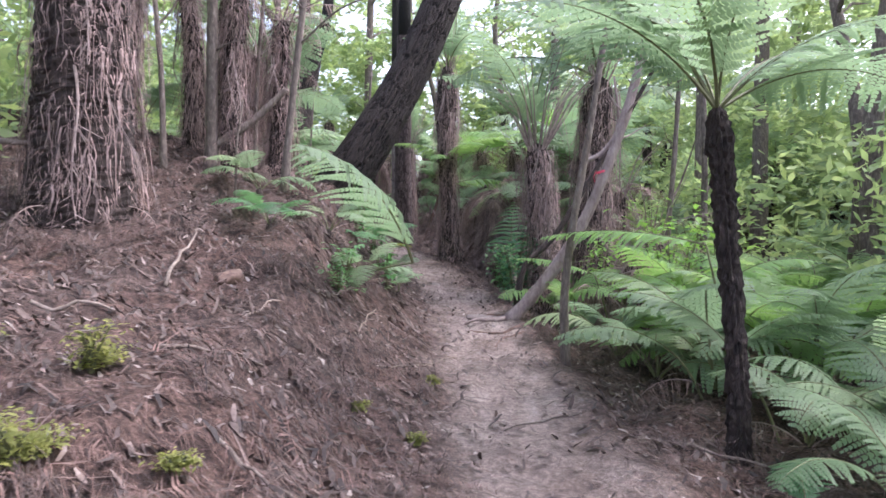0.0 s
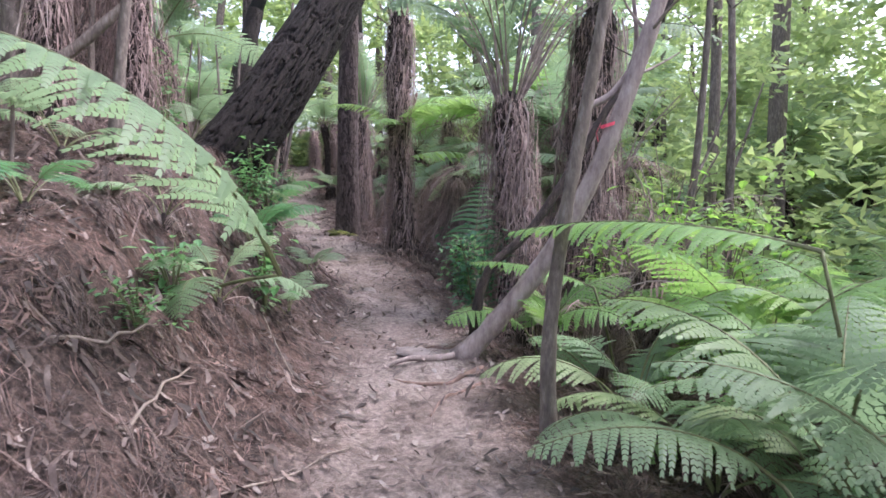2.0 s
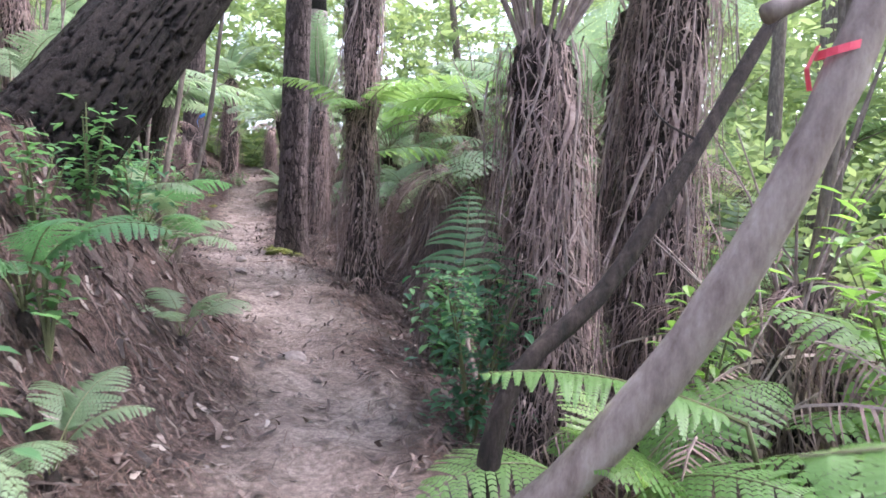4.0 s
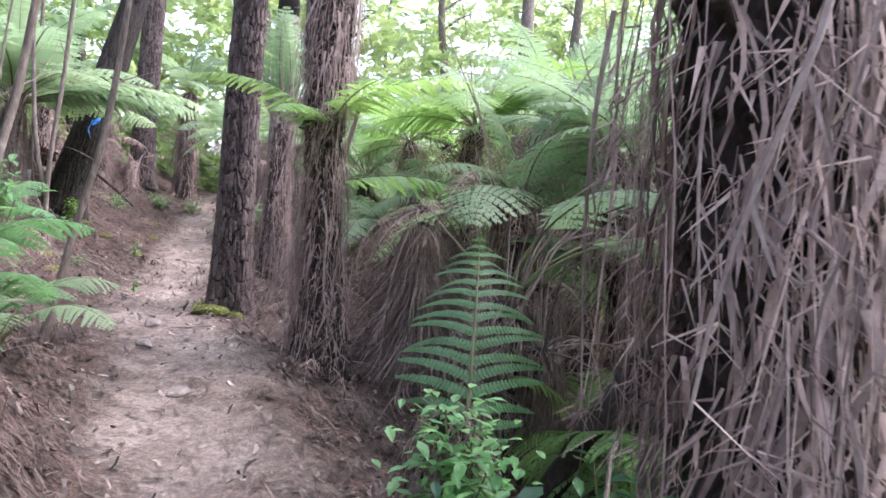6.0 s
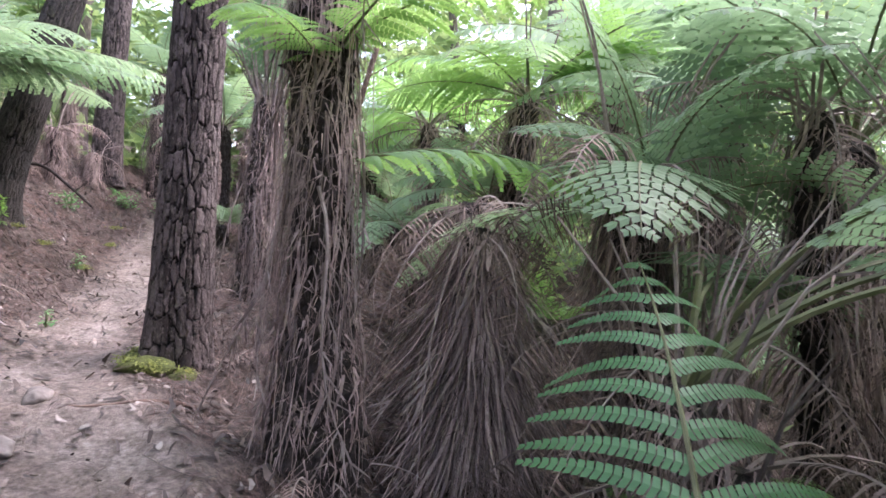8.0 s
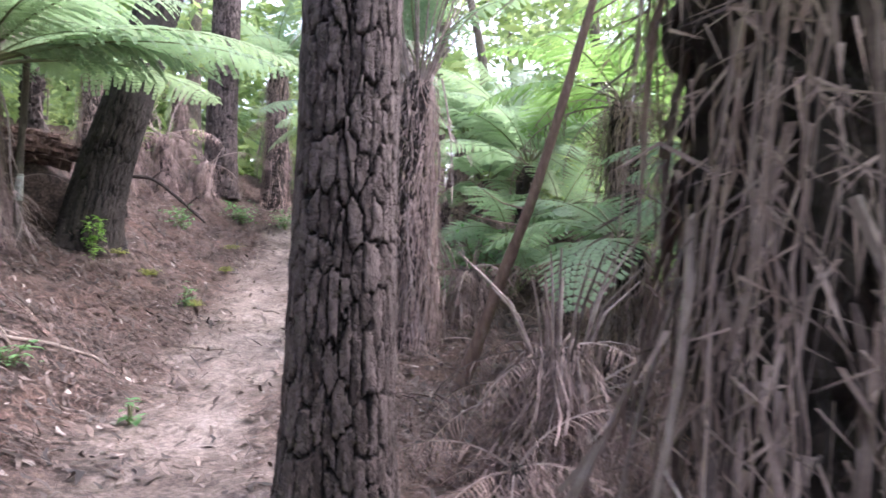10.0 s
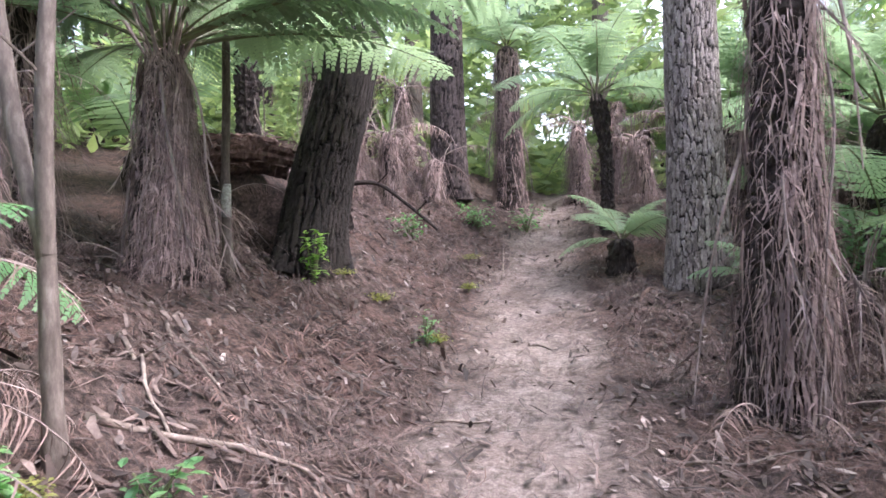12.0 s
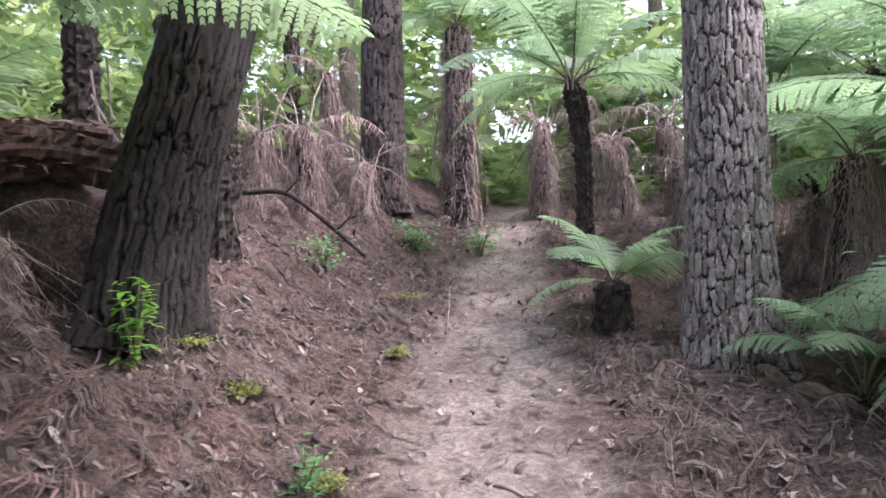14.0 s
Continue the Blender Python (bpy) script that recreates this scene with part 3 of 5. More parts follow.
def thatch(P, radii, zt, n, low, ln, out, flare, seed):
    """Many thin dry strips that hang from the trunk and overlap."""
    r = np.random.default_rng(seed + 500)
    b = Build()
    bunch = r.uniform(0, 6.28, 11)
    for k in range(n):
        broad = k % 5 < 3
        z = zt * (0.98 - (0.98 - low * 0.6) * r.uniform(0, 1))
        a = bunch[int(r.integers(0, 11))] + 0.9 * z + r.normal(0, 0.22) if k % 4 else r.uniform(0, 6.28)
        rr = float(np.interp(z / zt, np.linspace(0, 1, len(radii)), radii)) + out * (r.uniform(-0.3, 0.45) if broad else r.uniform(-0.1, 0.9))
        s = min(ln * (r.uniform(0.1, 0.36) if broad else r.uniform(0.2, 0.85)), z + 0.08)
        o, t = np.array([math.cos(a), math.sin(a), 0]), np.array([-math.sin(a), math.cos(a), 0])
        p = np.array([np.interp(z, P[:, 2], P[:, 0]), np.interp(z, P[:, 2], P[:, 1]), z]) + o * rr
        sway, push = r.normal(0, 0.08), flare * abs(r.normal(0.5, 0.5)) + 0.02
        w = r.uniform(0.005, 0.013) if broad else r.uniform(0.0018, 0.0045)
        lift = r.uniform(0.0, 0.05) if broad else 0.02
        row = []
        for u in (0, 0.3, 0.6, 0.85, 1.0):
            q = p + o * (s * push * u ** 1.3 + lift * math.sin(3.0 * u + 0.3)) + t * (sway * s * u + 0.02 * math.sin(5 * u + k)) - np.array([0, 0, s * u])
            tw = t * math.cos(0.5 * u + 0.5 * math.sin(k)) + o * math.sin(0.5 * u + 0.5 * math.sin(k))
            wide = w * (0.75 + 0.35 * math.sin(2.6 * u + k)) * (1 - 0.55 * u * u)
            row += [q - tw * wide, q + tw * wide]
        b.add(row, [(2 * i, 2 * i + 1, 2 * i + 3, 2 * i + 2) for i in range(4)])
        if k % 2 == 0:
            hz = r.uniform(0.02, 0.98) * zt
            hr = float(np.interp(hz / zt, np.linspace(0, 1, len(radii)), radii)) + r.uniform(-0.01, 0.05)
            h0 = np.array([np.interp(hz, P[:, 2], P[:, 0]), np.interp(hz, P[:, 2], P[:, 1]), hz]) + o * hr
            for i in range(5):
                q = h0 + t * r.normal(0, 0.05) + np.array([0, 0, r.normal(0, 0.06)])
                e = q + o * r.uniform(0.0, 0.06) + t * r.normal(0, 0.05) - np.array([0, 0, r.uniform(0.02, 0.14)])
                wd = t * r.uniform(0.002, 0.008)
                b.add([q - wd, q + wd, e], [(0, 1, 2)])
        if not broad:
            for i in range(7):
                q = np.array(row[2 * int(r.integers(1, 5))])
                e = q + o * r.normal(0.02, 0.03) + t * r.normal(0, 0.06) - np.array([0, 0, r.uniform(0.02, 0.09)])
                b.add([q, q + np.array([0, 0, 0.006]), e], [(0, 1, 2)])
    return b.done("skirt", [STALK_MASS])


def tree_fern(x, y, pts, radii, label, fronds=12, length=1.9, meshes=None, dead=0, dead_len=1.3, dead_r=0.05, seed=0, tilt=0.0, name="tree_fern", group="tree ferns", spread=(0, 360), stiff=0, dead_low=0.2, crown=True, skirt_out=0.12):
    """A fibrous trunk, a crown of arching fronds and a skirt of old stalks."""
    r = np.random.default_rng(seed + 100)
    meshes = meshes or MID
    ob = thing(name, Matrix.Translation(on_ground(x, y, -0.08)), label, "tree fern" if name == "tree_fern" else "fern", group)
    piece("trunk", fibre_trunk(pts, radii, seed), ob)
    top = Vector(pts[-1])
    if crown:
        for k in range(fronds):
            a = spread[0] + (spread[1] - spread[0]) * (k + r.uniform(-0.3, 0.3)) / fronds
            me = meshes[int(r.integers(0, len(meshes)))]
            s = length * r.uniform(0.8, 1.15)
            piece("frond", me, ob, Matrix.Translation(top + Vector((0, 0, -0.03))) @ pose(0, 0, 0, 0, r.normal(tilt, 7), a) @ pose(0, 0, 0, r.normal(0, 12)) @ Matrix.Scale(s, 4))
        for k in range(stiff):
            b = Build()
            a, e, ln = r.uniform(0, 360), r.uniform(42, 82), r.uniform(0.6, 1.4) * min(1.0, pts[-1][2] / 2.0)
            dx = math.cos(radians(e))
            b.tube([(0.1, 0, -0.12), (0.12 + dx * ln * 0.5, 0, ln * 0.5), (0.12 + dx * ln * 1.3, 0, ln)], [0.011, 0.008, 0.004], 5)
            piece("bare_stalk", b.done("bare_stalk", [STALK]), ob, Matrix.Translation(top) @ pose(0, 0, 0, 0, 0, a))
    zt = float(pts[-1][2])
    P = np.array(pts, float)
    if dead > 25:
        piece("skirt", thatch(P, radii, zt, int(dead * 17), dead_low, dead_len, dead_r, skirt_out, seed), ob, label="matted thatch of dry brown fronds")
    if dead > 25 and name == "tree_fern":
        for k in range(7):
            a = k * 51 + r.uniform(-20, 20)
            q = Vector((math.cos(radians(a)), math.sin(radians(a)), 0)) * (radii[0] + 0.02)
            slope = float(height(x + q.x * 3, y + q.y * 3)) - float(height(x, y))
            piece("fallen_frond", MID_DRY[k % 3], ob, Matrix.Translation((q.x, q.y, 0.16)) @ pose(0, 0, 0, 0, 24 - math.degrees(math.atan2(slope, 0.6)), a) @ Matrix.Scale(r.uniform(0.4, 0.8), 4))
    for k in range(int(dead * 0.26)):
        a = r.uniform(0, 360)
        z = zt * (0.97 - (0.97 - dead_low) * r.uniform(0, 1) ** 1.4)
        c = [np.interp(z, P[:, 2], P[:, i]) for i in (0, 1)]
        rr = float(np.interp(z / zt, np.linspace(0, 1, len(radii)), radii))
        s = min(dead_len * r.uniform(0.25, 1.0), z + 0.1)
        m = Matrix.Translation((c[0], c[1], z)) @ pose(0, 0, 0, 0, 0, a) @ Matrix.Translation((rr + dead_r * r.uniform(-0.6, 1), 0, 0)) @ pose(0, 0, 0, r.normal(0, 9), -abs(r.normal(0, 1)) * skirt_out * 40, 0)
        piece("dead_frond", DEAD[int(r.integers(0, 6))], ob, m @ Matrix.Diagonal((s * 0.9, s, s, 1)))
    return ob


# tree ferns along the walk
tree_fern(1.44, 9.72, [(0, 0, 0), (0.02, 0, 0.8), (-0.04, 0, 1.7), (-0.12, 0, 2.52)], [0.26, 0.2, 0.16, 0.16], "brown tree fern with bare fanned stalks and hanging dead fronds", 3, 1.9, FINE, 70, 1.2, 0.12, 1, -38, stiff=38, dead_low=0.3, skirt_out=0.04)
tree_fern(2.25, 10.35, [(0, 0, 0), (0.03, 0, 1.2), (0.02, 0, 2.6), (0.1, 0, 3.8)], [0.29, 0.24, 0.21, 0.21], "thick dark tree fern wrapped in dead fronds", 8, 2.2, MID, 70, 1.5, 0.12, 2, -10, stiff=8)
beside_pine = tree_fern(0.19, 14.75, [(0, 0, 0), (-0.03, 0, 0.9), (-0.1, 0, 2.0), (-0.12, 0, 2.6), (-0.1, 0, 4.3)], [0.28, 0.15, 0.16, 0.2, 0.17], "dark tree fern with a skirt of dry stalks", 7, 1.8, FINE, 60, 1.5, 0.08, 3, -28, stiff=12, skirt_out=0.14, dead_low=0.15)
tree_fern(-1.0, 19.8, [(0, 0, 0), (0.0, 0, 0.9), (0.0, 0, 1.9), (0.02, 0, 2.65)], [0.27, 0.19, 0.14, 0.13], "brown tree fern with a long skirt of grey dead fronds", 6, 1.7, MID, 70, 1.5, 0.07, 4, -30, stiff=40)
skirted = tree_fern(-5.1, 19.65, [(0, 0, 0), (-0.01, 0.0, 0.6), (0.0, 0.02, 1.2), (0.02, 0.02, 1.7)], [0.3, 0.22, 0.15, 0.12], "grey brown tree fern with a full skirt of old stalks", 15, 2.1, FINE, 85, 1.5, 0.07, 5, -12, stiff=26, skirt_out=0.12)
tree_fern(-2.65, 25.6, [(0, 0, 0), (0.03, 0, 0.7), (0.0, 0, 1.4), (-0.1, 0, 2.05)], [0.1, 0.085, 0.085, 0.13], "slender dark tree fern with an open crown", 13, 1.7, FINE, 3, 0.5, 0.03, 6, -2, stiff=8)
tree_fern(1.97, 4.45, [(0, 0, 0), (-0.02, 0.05, 0.8), (-0.04, 0.2, 1.6), (-0.08, 0.3, 2.45)], [0.075, 0.062, 0.07, 0.085], "slender blackish tree fern trunk with a dry top", 9, 1.8, FINE, 4, 0.5, 0.02, 7, -22)
tree_fern(-4.55, 27.5, [(0, 0, 0), (0, 0, 1.0), (0.02, 0, 2.0), (0, 0, 3.0)], [0.24, 0.2, 0.18, 0.2], "tree fern with a ragged brown skirt", 11, 1.8, MID, 50, 1.3, 0.1, 8, -8)
tree_fern(-3.4, 6.4, [(0, 0, -0.1), (0.05, 0, 0.9), (0.1, 0, 1.9), (0.15, 0, 3.6)], [0.5, 0.42, 0.38, 0.35], "massive tree fern stump hung with grey roots", 9, 2.1, MID, 52, 1.4, 0.16, 9, -8, dead_low=0.15)
tree_fern(-6.5, 22.6, [(0, 0, 0), (0, 0, 0.8), (0, 0, 1.7), (0.03, 0, 2.4)], [0.17, 0.14, 0.13, 0.14], "small dark tree fern on the bank", 10, 1.7, MID, 14, 1.0, 0.05, 10, -8)
tree_fern(1.62, 13.5, [(0, 0, 0), (0, 0, 0.4), (0, 0, 0.9), (0, 0, 1.35)], [0.15, 0.13, 0.12, 0.14], "low tree fern with long arching bare stalks", 6, 2.1, TALL, 40, 0.9, 0.1, 11, 26, spread=(-60, 85), stiff=12)
for k, (x, y, h) in enumerate([(2.1, 14.3, 1.5), (2.75, 13.3, 1.9), (1.75, 13.7, 1.0), (3.3, 13.0, 2.3), (2.75, 9.4, 1.1), (3.3, 10.0, 1.5), (2.2, 9.0, 0.7)]):
    tree_fern(x, y, [(0, 0, 0), (0.04, 0, h * 0.4), (0.1 * math.sin(k), 0, h * 0.7), (0.25 * math.sin(k), 0, h)], [0.2, 0.16, 0.13, 0.13], "old tree fern hung with brown dead fronds", 8, 1.5, MID_DRY, 55, 1.2, 0.12, 160 + k, 15, skirt_out=0.25, stiff=8)
tree_fern(0.55, 20.2, [(0, 0, 0), (0, 0, 0.3), (0, 0, 0.6), (0, 0, 0.9)], [0.12, 0.12, 0.1, 0.12], "collapsed young tree fern with drooping dead fronds", 8, 0.9, MID_DRY, 45, 0.7, 0.12, 12, 35, skirt_out=0.6)
tree_fern(0.15, 17.3, [(0, 0, 0), (0.02, 0, 0.15), (0.0, 0, 0.3), (0, 0, 0.4)], [0.14, 0.12, 0.1, 0.08], "flattened heap of fallen brown fern fronds", 11, 1.1, MID_DRY, 30, 0.5, 0.12, 170, 18, skirt_out=0.9)
tree_fern(-0.2, 16.6, [(0, 0, 0), (0.02, 0, 0.1), (0.0, 0, 0.2), (0, 0, 0.28)], [0.12, 0.1, 0.1, 0.08], "flattened heap of fallen brown fern fronds", 9, 0.8, MID_DRY, 26, 0.4, 0.12, 171, 18, skirt_out=0.9)
tree_fern(2.7, 12.45, [(0, 0, 0), (0.02, 0, 1.2), (0.05, 0, 2.4), (0.1, 0, 3.8)], [0.26, 0.22, 0.2, 0.22], "thick dark fern trunk with ragged fibres beside the fallen limb", 8, 1.9, MID, 38, 1.2, 0.08, 175, -6, stiff=6)
tree_fern(1.15, 16.2, [(0, 0, 0), (0.02, 0, 0.7), (0.0, 0, 1.3), (0, 0, 1.7)], [0.2, 0.16, 0.14, 0.14], "dead tree fern buried under its fallen brown fronds", 12, 1.5, MID_DRY, 95, 1.4, 0.16, 14, 35, skirt_out=0.55)
tree_fern(1.08, 15.25, [(0, 0, 0), (0.03, 0, 0.6), (0.0, 0, 1.2), (0, 0, 1.6)], [0.3, 0.22, 0.14, 0.1], "sloping heap of dead brown fronds round a fern stump", 4, 0.9, MID_DRY, 120, 1.5, 0.14, 172, 40, skirt_out=0.9)
tree_fern(2.65, 17.1, [(0, 0, 0), (0.02, 0, 0.5), (0.05, 0, 1.0), (0.04, 0, 1.5)], [0.12, 0.1, 0.09, 0.1], "old tree fern hung with brown dead fronds", 7, 1.3, MID_DRY, 40, 0.9, 0.1, 173, 10, skirt_out=0.3)
tree_fern(-0.02, 16.95, [(0, 0, 0), (0.02, 0, 0.3), (0.03, 0, 0.55), (0.04, 0, 0.75)], [0.17, 0.14, 0.12, 0.11], "low dying tree fern with fanned bare stalks", 6, 0.9, MID_DRY, 70, 0.8, 0.12, 174, 25, stiff=16, skirt_out=0.6)
for k, (x, y, h) in enumerate([(0.75, 18.7, 1.2), (1.5, 18.2, 1.6), (-0.1, 22.4, 0.9), (-0.25, 24.7, 1.3), (0.5, 25.6, 1.7), (0.9, 23.0, 1.2)]):
    tree_fern(x, y, [(0, 0, 0), (0.03, 0, h * 0.4), (0.06 * math.sin(k), 0, h * 0.7), (0.15 * math.sin(k), 0, h)], [0.18, 0.15, 0.12, 0.13], "tree fern with green fronds over a dry skirt", 9, 1.4, MID, 40, 1.0, 0.12, 180 + k, 8, skirt_out=0.35)
tree_fern(1.0, 11.6, [(0, 0, 0), (0.02, 0, 0.3), (0.0, 0, 0.6), (0, 0, 0.8)], [0.16, 0.14, 0.12, 0.1], "rotten fern stump draped with brown thatch", 0, 1.0, MID_DRY, 50, 0.8, 0.12, 15, 35, skirt_out=0.3, crown=False)
tree_fern(-2.25, 23.6, [(0, 0, 0), (0, 0, 0.18), (0, 0, 0.36), (0, 0, 0.5)], [0.16, 0.15, 0.14, 0.13], "fern stump sprouting short green fronds", 9, 0.95, FINE, 10, 0.35, 0.03, 13, -5, name="fern")
for k, (x, y, h) in enumerate([(-3.3, 10.6, 2.6), (-4.4, 9.4, 2.8), (3.3, 14.6, 2.6), (2.0, 15.0, 2.0), (-0.9, 26.6, 1.7), (0.6, 26.0, 2.0), (-7.4, 25.6, 2.1), (-3.6, 11.8, 2.0), (-3.0, 13.0, 2.2)]):
    tree_fern(x, y, [(0, 0, 0), (0.05 * math.sin(k * 2.1), 0.03, h * 0.35), (0.16 * math.sin(k * 2.1), 0.05 * math.cos(k), h * 0.7), (0.34 * math.sin(k * 2.1), 0.12 * math.cos(k), h)], [0.17 + 0.06 * ((k * 7) % 5) / 5, 0.14, 0.11 + 0.05 * ((k * 3) % 4) / 4, 0.14], "brown skirted tree fern standing among others", 10, 1.8, MID, 45, 1.3, 0.1, 30 + k, -10)


tree_fern(0.3, 23.6, [(0, 0, 0), (0.03, 0, 0.7), (0.0, 0, 1.2), (0.05, 0, 1.7)], [0.16, 0.13, 0.12, 0.13], "tree fern with a broad pale green crown", 12, 2.0, FINE, 20, 1.2, 0.08, 61, -6)
for k, (x, y, h, n) in enumerate([(-5.95, 25.4, 1.15, 8), (-6.5, 25.1, 0.9, 7), (-5.55, 26.0, 0.7, 6), (-3.5, 28.4, 1.5, 9), (-2.3, 27.9, 1.2, 8), (-1.5, 28.3, 1.5, 9), (-6.9, 28.2, 1.7, 9), (-3.0, 29.6, 1.9, 9), (-1.6, 26.2, 0.9, 8), (-0.5, 25.2, 0.8, 7), (-5.0, 29.6, 1.8, 9), (-6.5, 23.6, 0.6, 7), (-0.35, 20.9, 0.7, 8), (-2.35, 9.8, 2.3, 12), (-2.85, 9.2, 2.6, 12), (-2.9, 10.3, 1.7, 11), (-3.6, 9.9, 2.9, 12), (2.0, 14.7, 2.2, 12), (2.9, 14.5, 2.8, 12)]):
    tree_fern(x, y, [(0, 0, 0), (0.04, 0, h * 0.4), (0.1 * math.sin(k), 0, h * 0.7), (0.2 * math.sin(k), 0, h)], [0.15, 0.12, 0.1, 0.11], "dead tree fern under a mop of red brown fronds", n, 1.25, MID_DRY, 40, 1.1, 0.12, 210 + k, 16, skirt_out=0.35, stiff=4)
tree_fern(-5.72, 23.35, [(0, 0, 0), (0.0, 0, 0.5), (0.04, 0, 1.0), (0.06, 0, 1.5)], [0.17, 0.14, 0.13, 0.12], "blackened fern trunk behind the leaning pine", 0, 1.0, MID, 10, 0.6, 0.04, 230, crown=False)
# tall ferns over the fall of the slope
for k, (x, y, h, n) in enumerate([(3.0, 15.9, 2.9, 8), (1.75, 18.0, 2.7, 11), (3.1, 18.4, 3.1, 11), (1.35, 21.2, 2.6, 11), (-6.3, 19.4, 2.5, 10)]):
    tall = tree_fern(x, y, [(0, 0, 0), (0.06 * math.sin(k * 1.7), 0, h * 0.4), (0.12 * math.sin(k * 1.7), 0.05, h * 0.75), (0.2 * math.sin(k * 1.7), 0.08, h)], [0.19, 0.15, 0.13, 0.14], "tall tree fern with drooping green fronds and hanging dead ones", n, 2.0, FINE_BRIGHT if k % 2 else FINE, 45, 1.5, 0.14, 240 + k, 4, skirt_out=0.3, stiff=6)
    for j in range(12):
        piece("dead_frond", MID_DRY[j % 3], tall, Matrix.Translation((0.2 * math.sin(k * 1.7), 0.08, h - 0.1)) @ pose(0, 0, 0, 0, 38 + 9 * math.sin(j * 2.7 + k), j * 30 + 9 * math.sin(j)) @ Matrix.Scale(1.5 + 0.3 * math.sin(j * 1.9 + k), 4))


for k, (x, y, h) in enumerate([(-4.15, 17.1, 0.35), (-3.95, 16.5, 0.3), (-5.1, 17.5, 0.8), (-5.5, 18.4, 1.0), (-5.7, 20.9, 0.5), (-3.5, 16.4, 0.25), (-3.75, 16.85, 0.3), (-3.4, 16.0, 0.3)]):
    tree_fern(x, y, [(0, 0, 0), (0.02, 0, h * 0.4), (0.05, 0, h * 0.7), (0.02, 0, h)], [0.13, 0.11, 0.09, 0.07], "heap of tangled dead fern fronds on the bank", 9, 0.85, MID_DRY, 34, 0.6, 0.14, 260 + k, 20, skirt_out=0.8, stiff=5)


def ground_fern(x, y, n, length, meshes, seed, label="green ground fern with arching fronds", tilt=-5, lift=0.05, spread=(0, 360), group="ground ferns"):
    r = np.random.default_rng(seed + 300)
    ob = thing("fern", Matrix.Translation(on_ground(x, y, 0)), label, "fern", group)
    b = Build()
    b.tube([(0, 0, -0.05), (0, 0, lift * 0.6), (0, 0, lift + 0.05)], [0.05, 0.045, 0.02], 8)
    piece("rootstock", b.done("rootstock", [FIBRE]), ob)
    for k in range(n):
        a = spread[0] + (spread[1] - spread[0]) * (k + r.uniform(-0.3, 0.3)) / n
        piece("frond", meshes[int(r.integers(0, len(meshes)))], ob, Matrix.Translation((0, 0, lift)) @ pose(0, 0, 0, 0, r.normal(tilt, 8), a) @ pose(0, 0, 0, r.normal(0, 10)) @ Matrix.Scale(length * r.uniform(0.75, 1.15), 4))
    for k in range(3):
        piece("dead_frond", MID_DRY[k], ob, Matrix.Translation((0, 0, lift)) @ pose(0, 0, 0, 0, r.uniform(5, 30), r.uniform(0, 360)) @ Matrix.Scale(length * r.uniform(0.4, 0.7), 4), "dry brown drooping frond")
    return ob


for k, (x, y, n, ln, kind, tilt) in enumerate([
        (2.3, 5.7, 9, 1.5, TALL, 0), (1.85, 7.1, 8, 1.3, TALL, 0), (2.75, 7.4, 9, 1.7, TALL_BRIGHT, 0), (3.3, 6.0, 9, 1.6, TALL, 0), (2.0, 6.3, 7, 1.2, TALL, 8), (2.7, 6.6, 8, 1.5, TALL_BRIGHT, 0),
        (3.5, 8.6, 10, 1.8, TALL_BRIGHT, 0), (2.45, 3.5, 8, 1.0, TALL, 5), (3.1, 4.4, 9, 1.5, TALL, 0), (1.75, 3.15, 6, 0.6, TALL_DEEP, 10), (2.55, 4.7, 8, 1.3, TALL, 5), (3.6, 7.2, 9, 1.7, TALL_BRIGHT, 0),
        (4.4, 7.2, 10, 1.8, TALL_BRIGHT, 0), (4.2, 5.2, 9, 1.7, TALL, 0), (5.2, 9.5, 10, 2.0, TALL_BRIGHT, 0), (1.5, 8.7, 6, 1.1, TALL_BRIGHT, 0), (5.4, 6.2, 10, 1.9, TALL_BRIGHT, 0), (6.2, 8.0, 10, 2.0, TALL_BRIGHT, 0),
        (-0.75, 22.5, 9, 1.2, TALL, 5), (0.1, 22.0, 9, 1.4, TALL, 0), (-0.85, 7.5, 6, 0.8, TALL, 8), (-1.6, 12.0, 7, 1.1, TALL_DEEP, 8), (-1.75, 13.0, 7, 1.0, TALL, 8), (-1.45, 11.2, 6, 0.9, TALL, 12),
        (-3.7, 16.4, 6, 1.1, TALL_DEEP, 0), (-4.6, 17.1, 8, 1.4, TALL_DEEP, 0), (2.2, 13.8, 8, 1.5, TALL_BRIGHT, 0), (3.0, 12.0, 9, 1.8, TALL_BRIGHT, 0), (-2.3, 11.3, 6, 1.1, TALL, 5), (1.9, 11.7, 5, 0.8, TALL_BRIGHT, 10), (2.95, 12.3, 8, 1.2, TALL_BRIGHT, 6)]):
    ground_fern(x, y, n, ln, kind, k, tilt=tilt, lift=0.02)


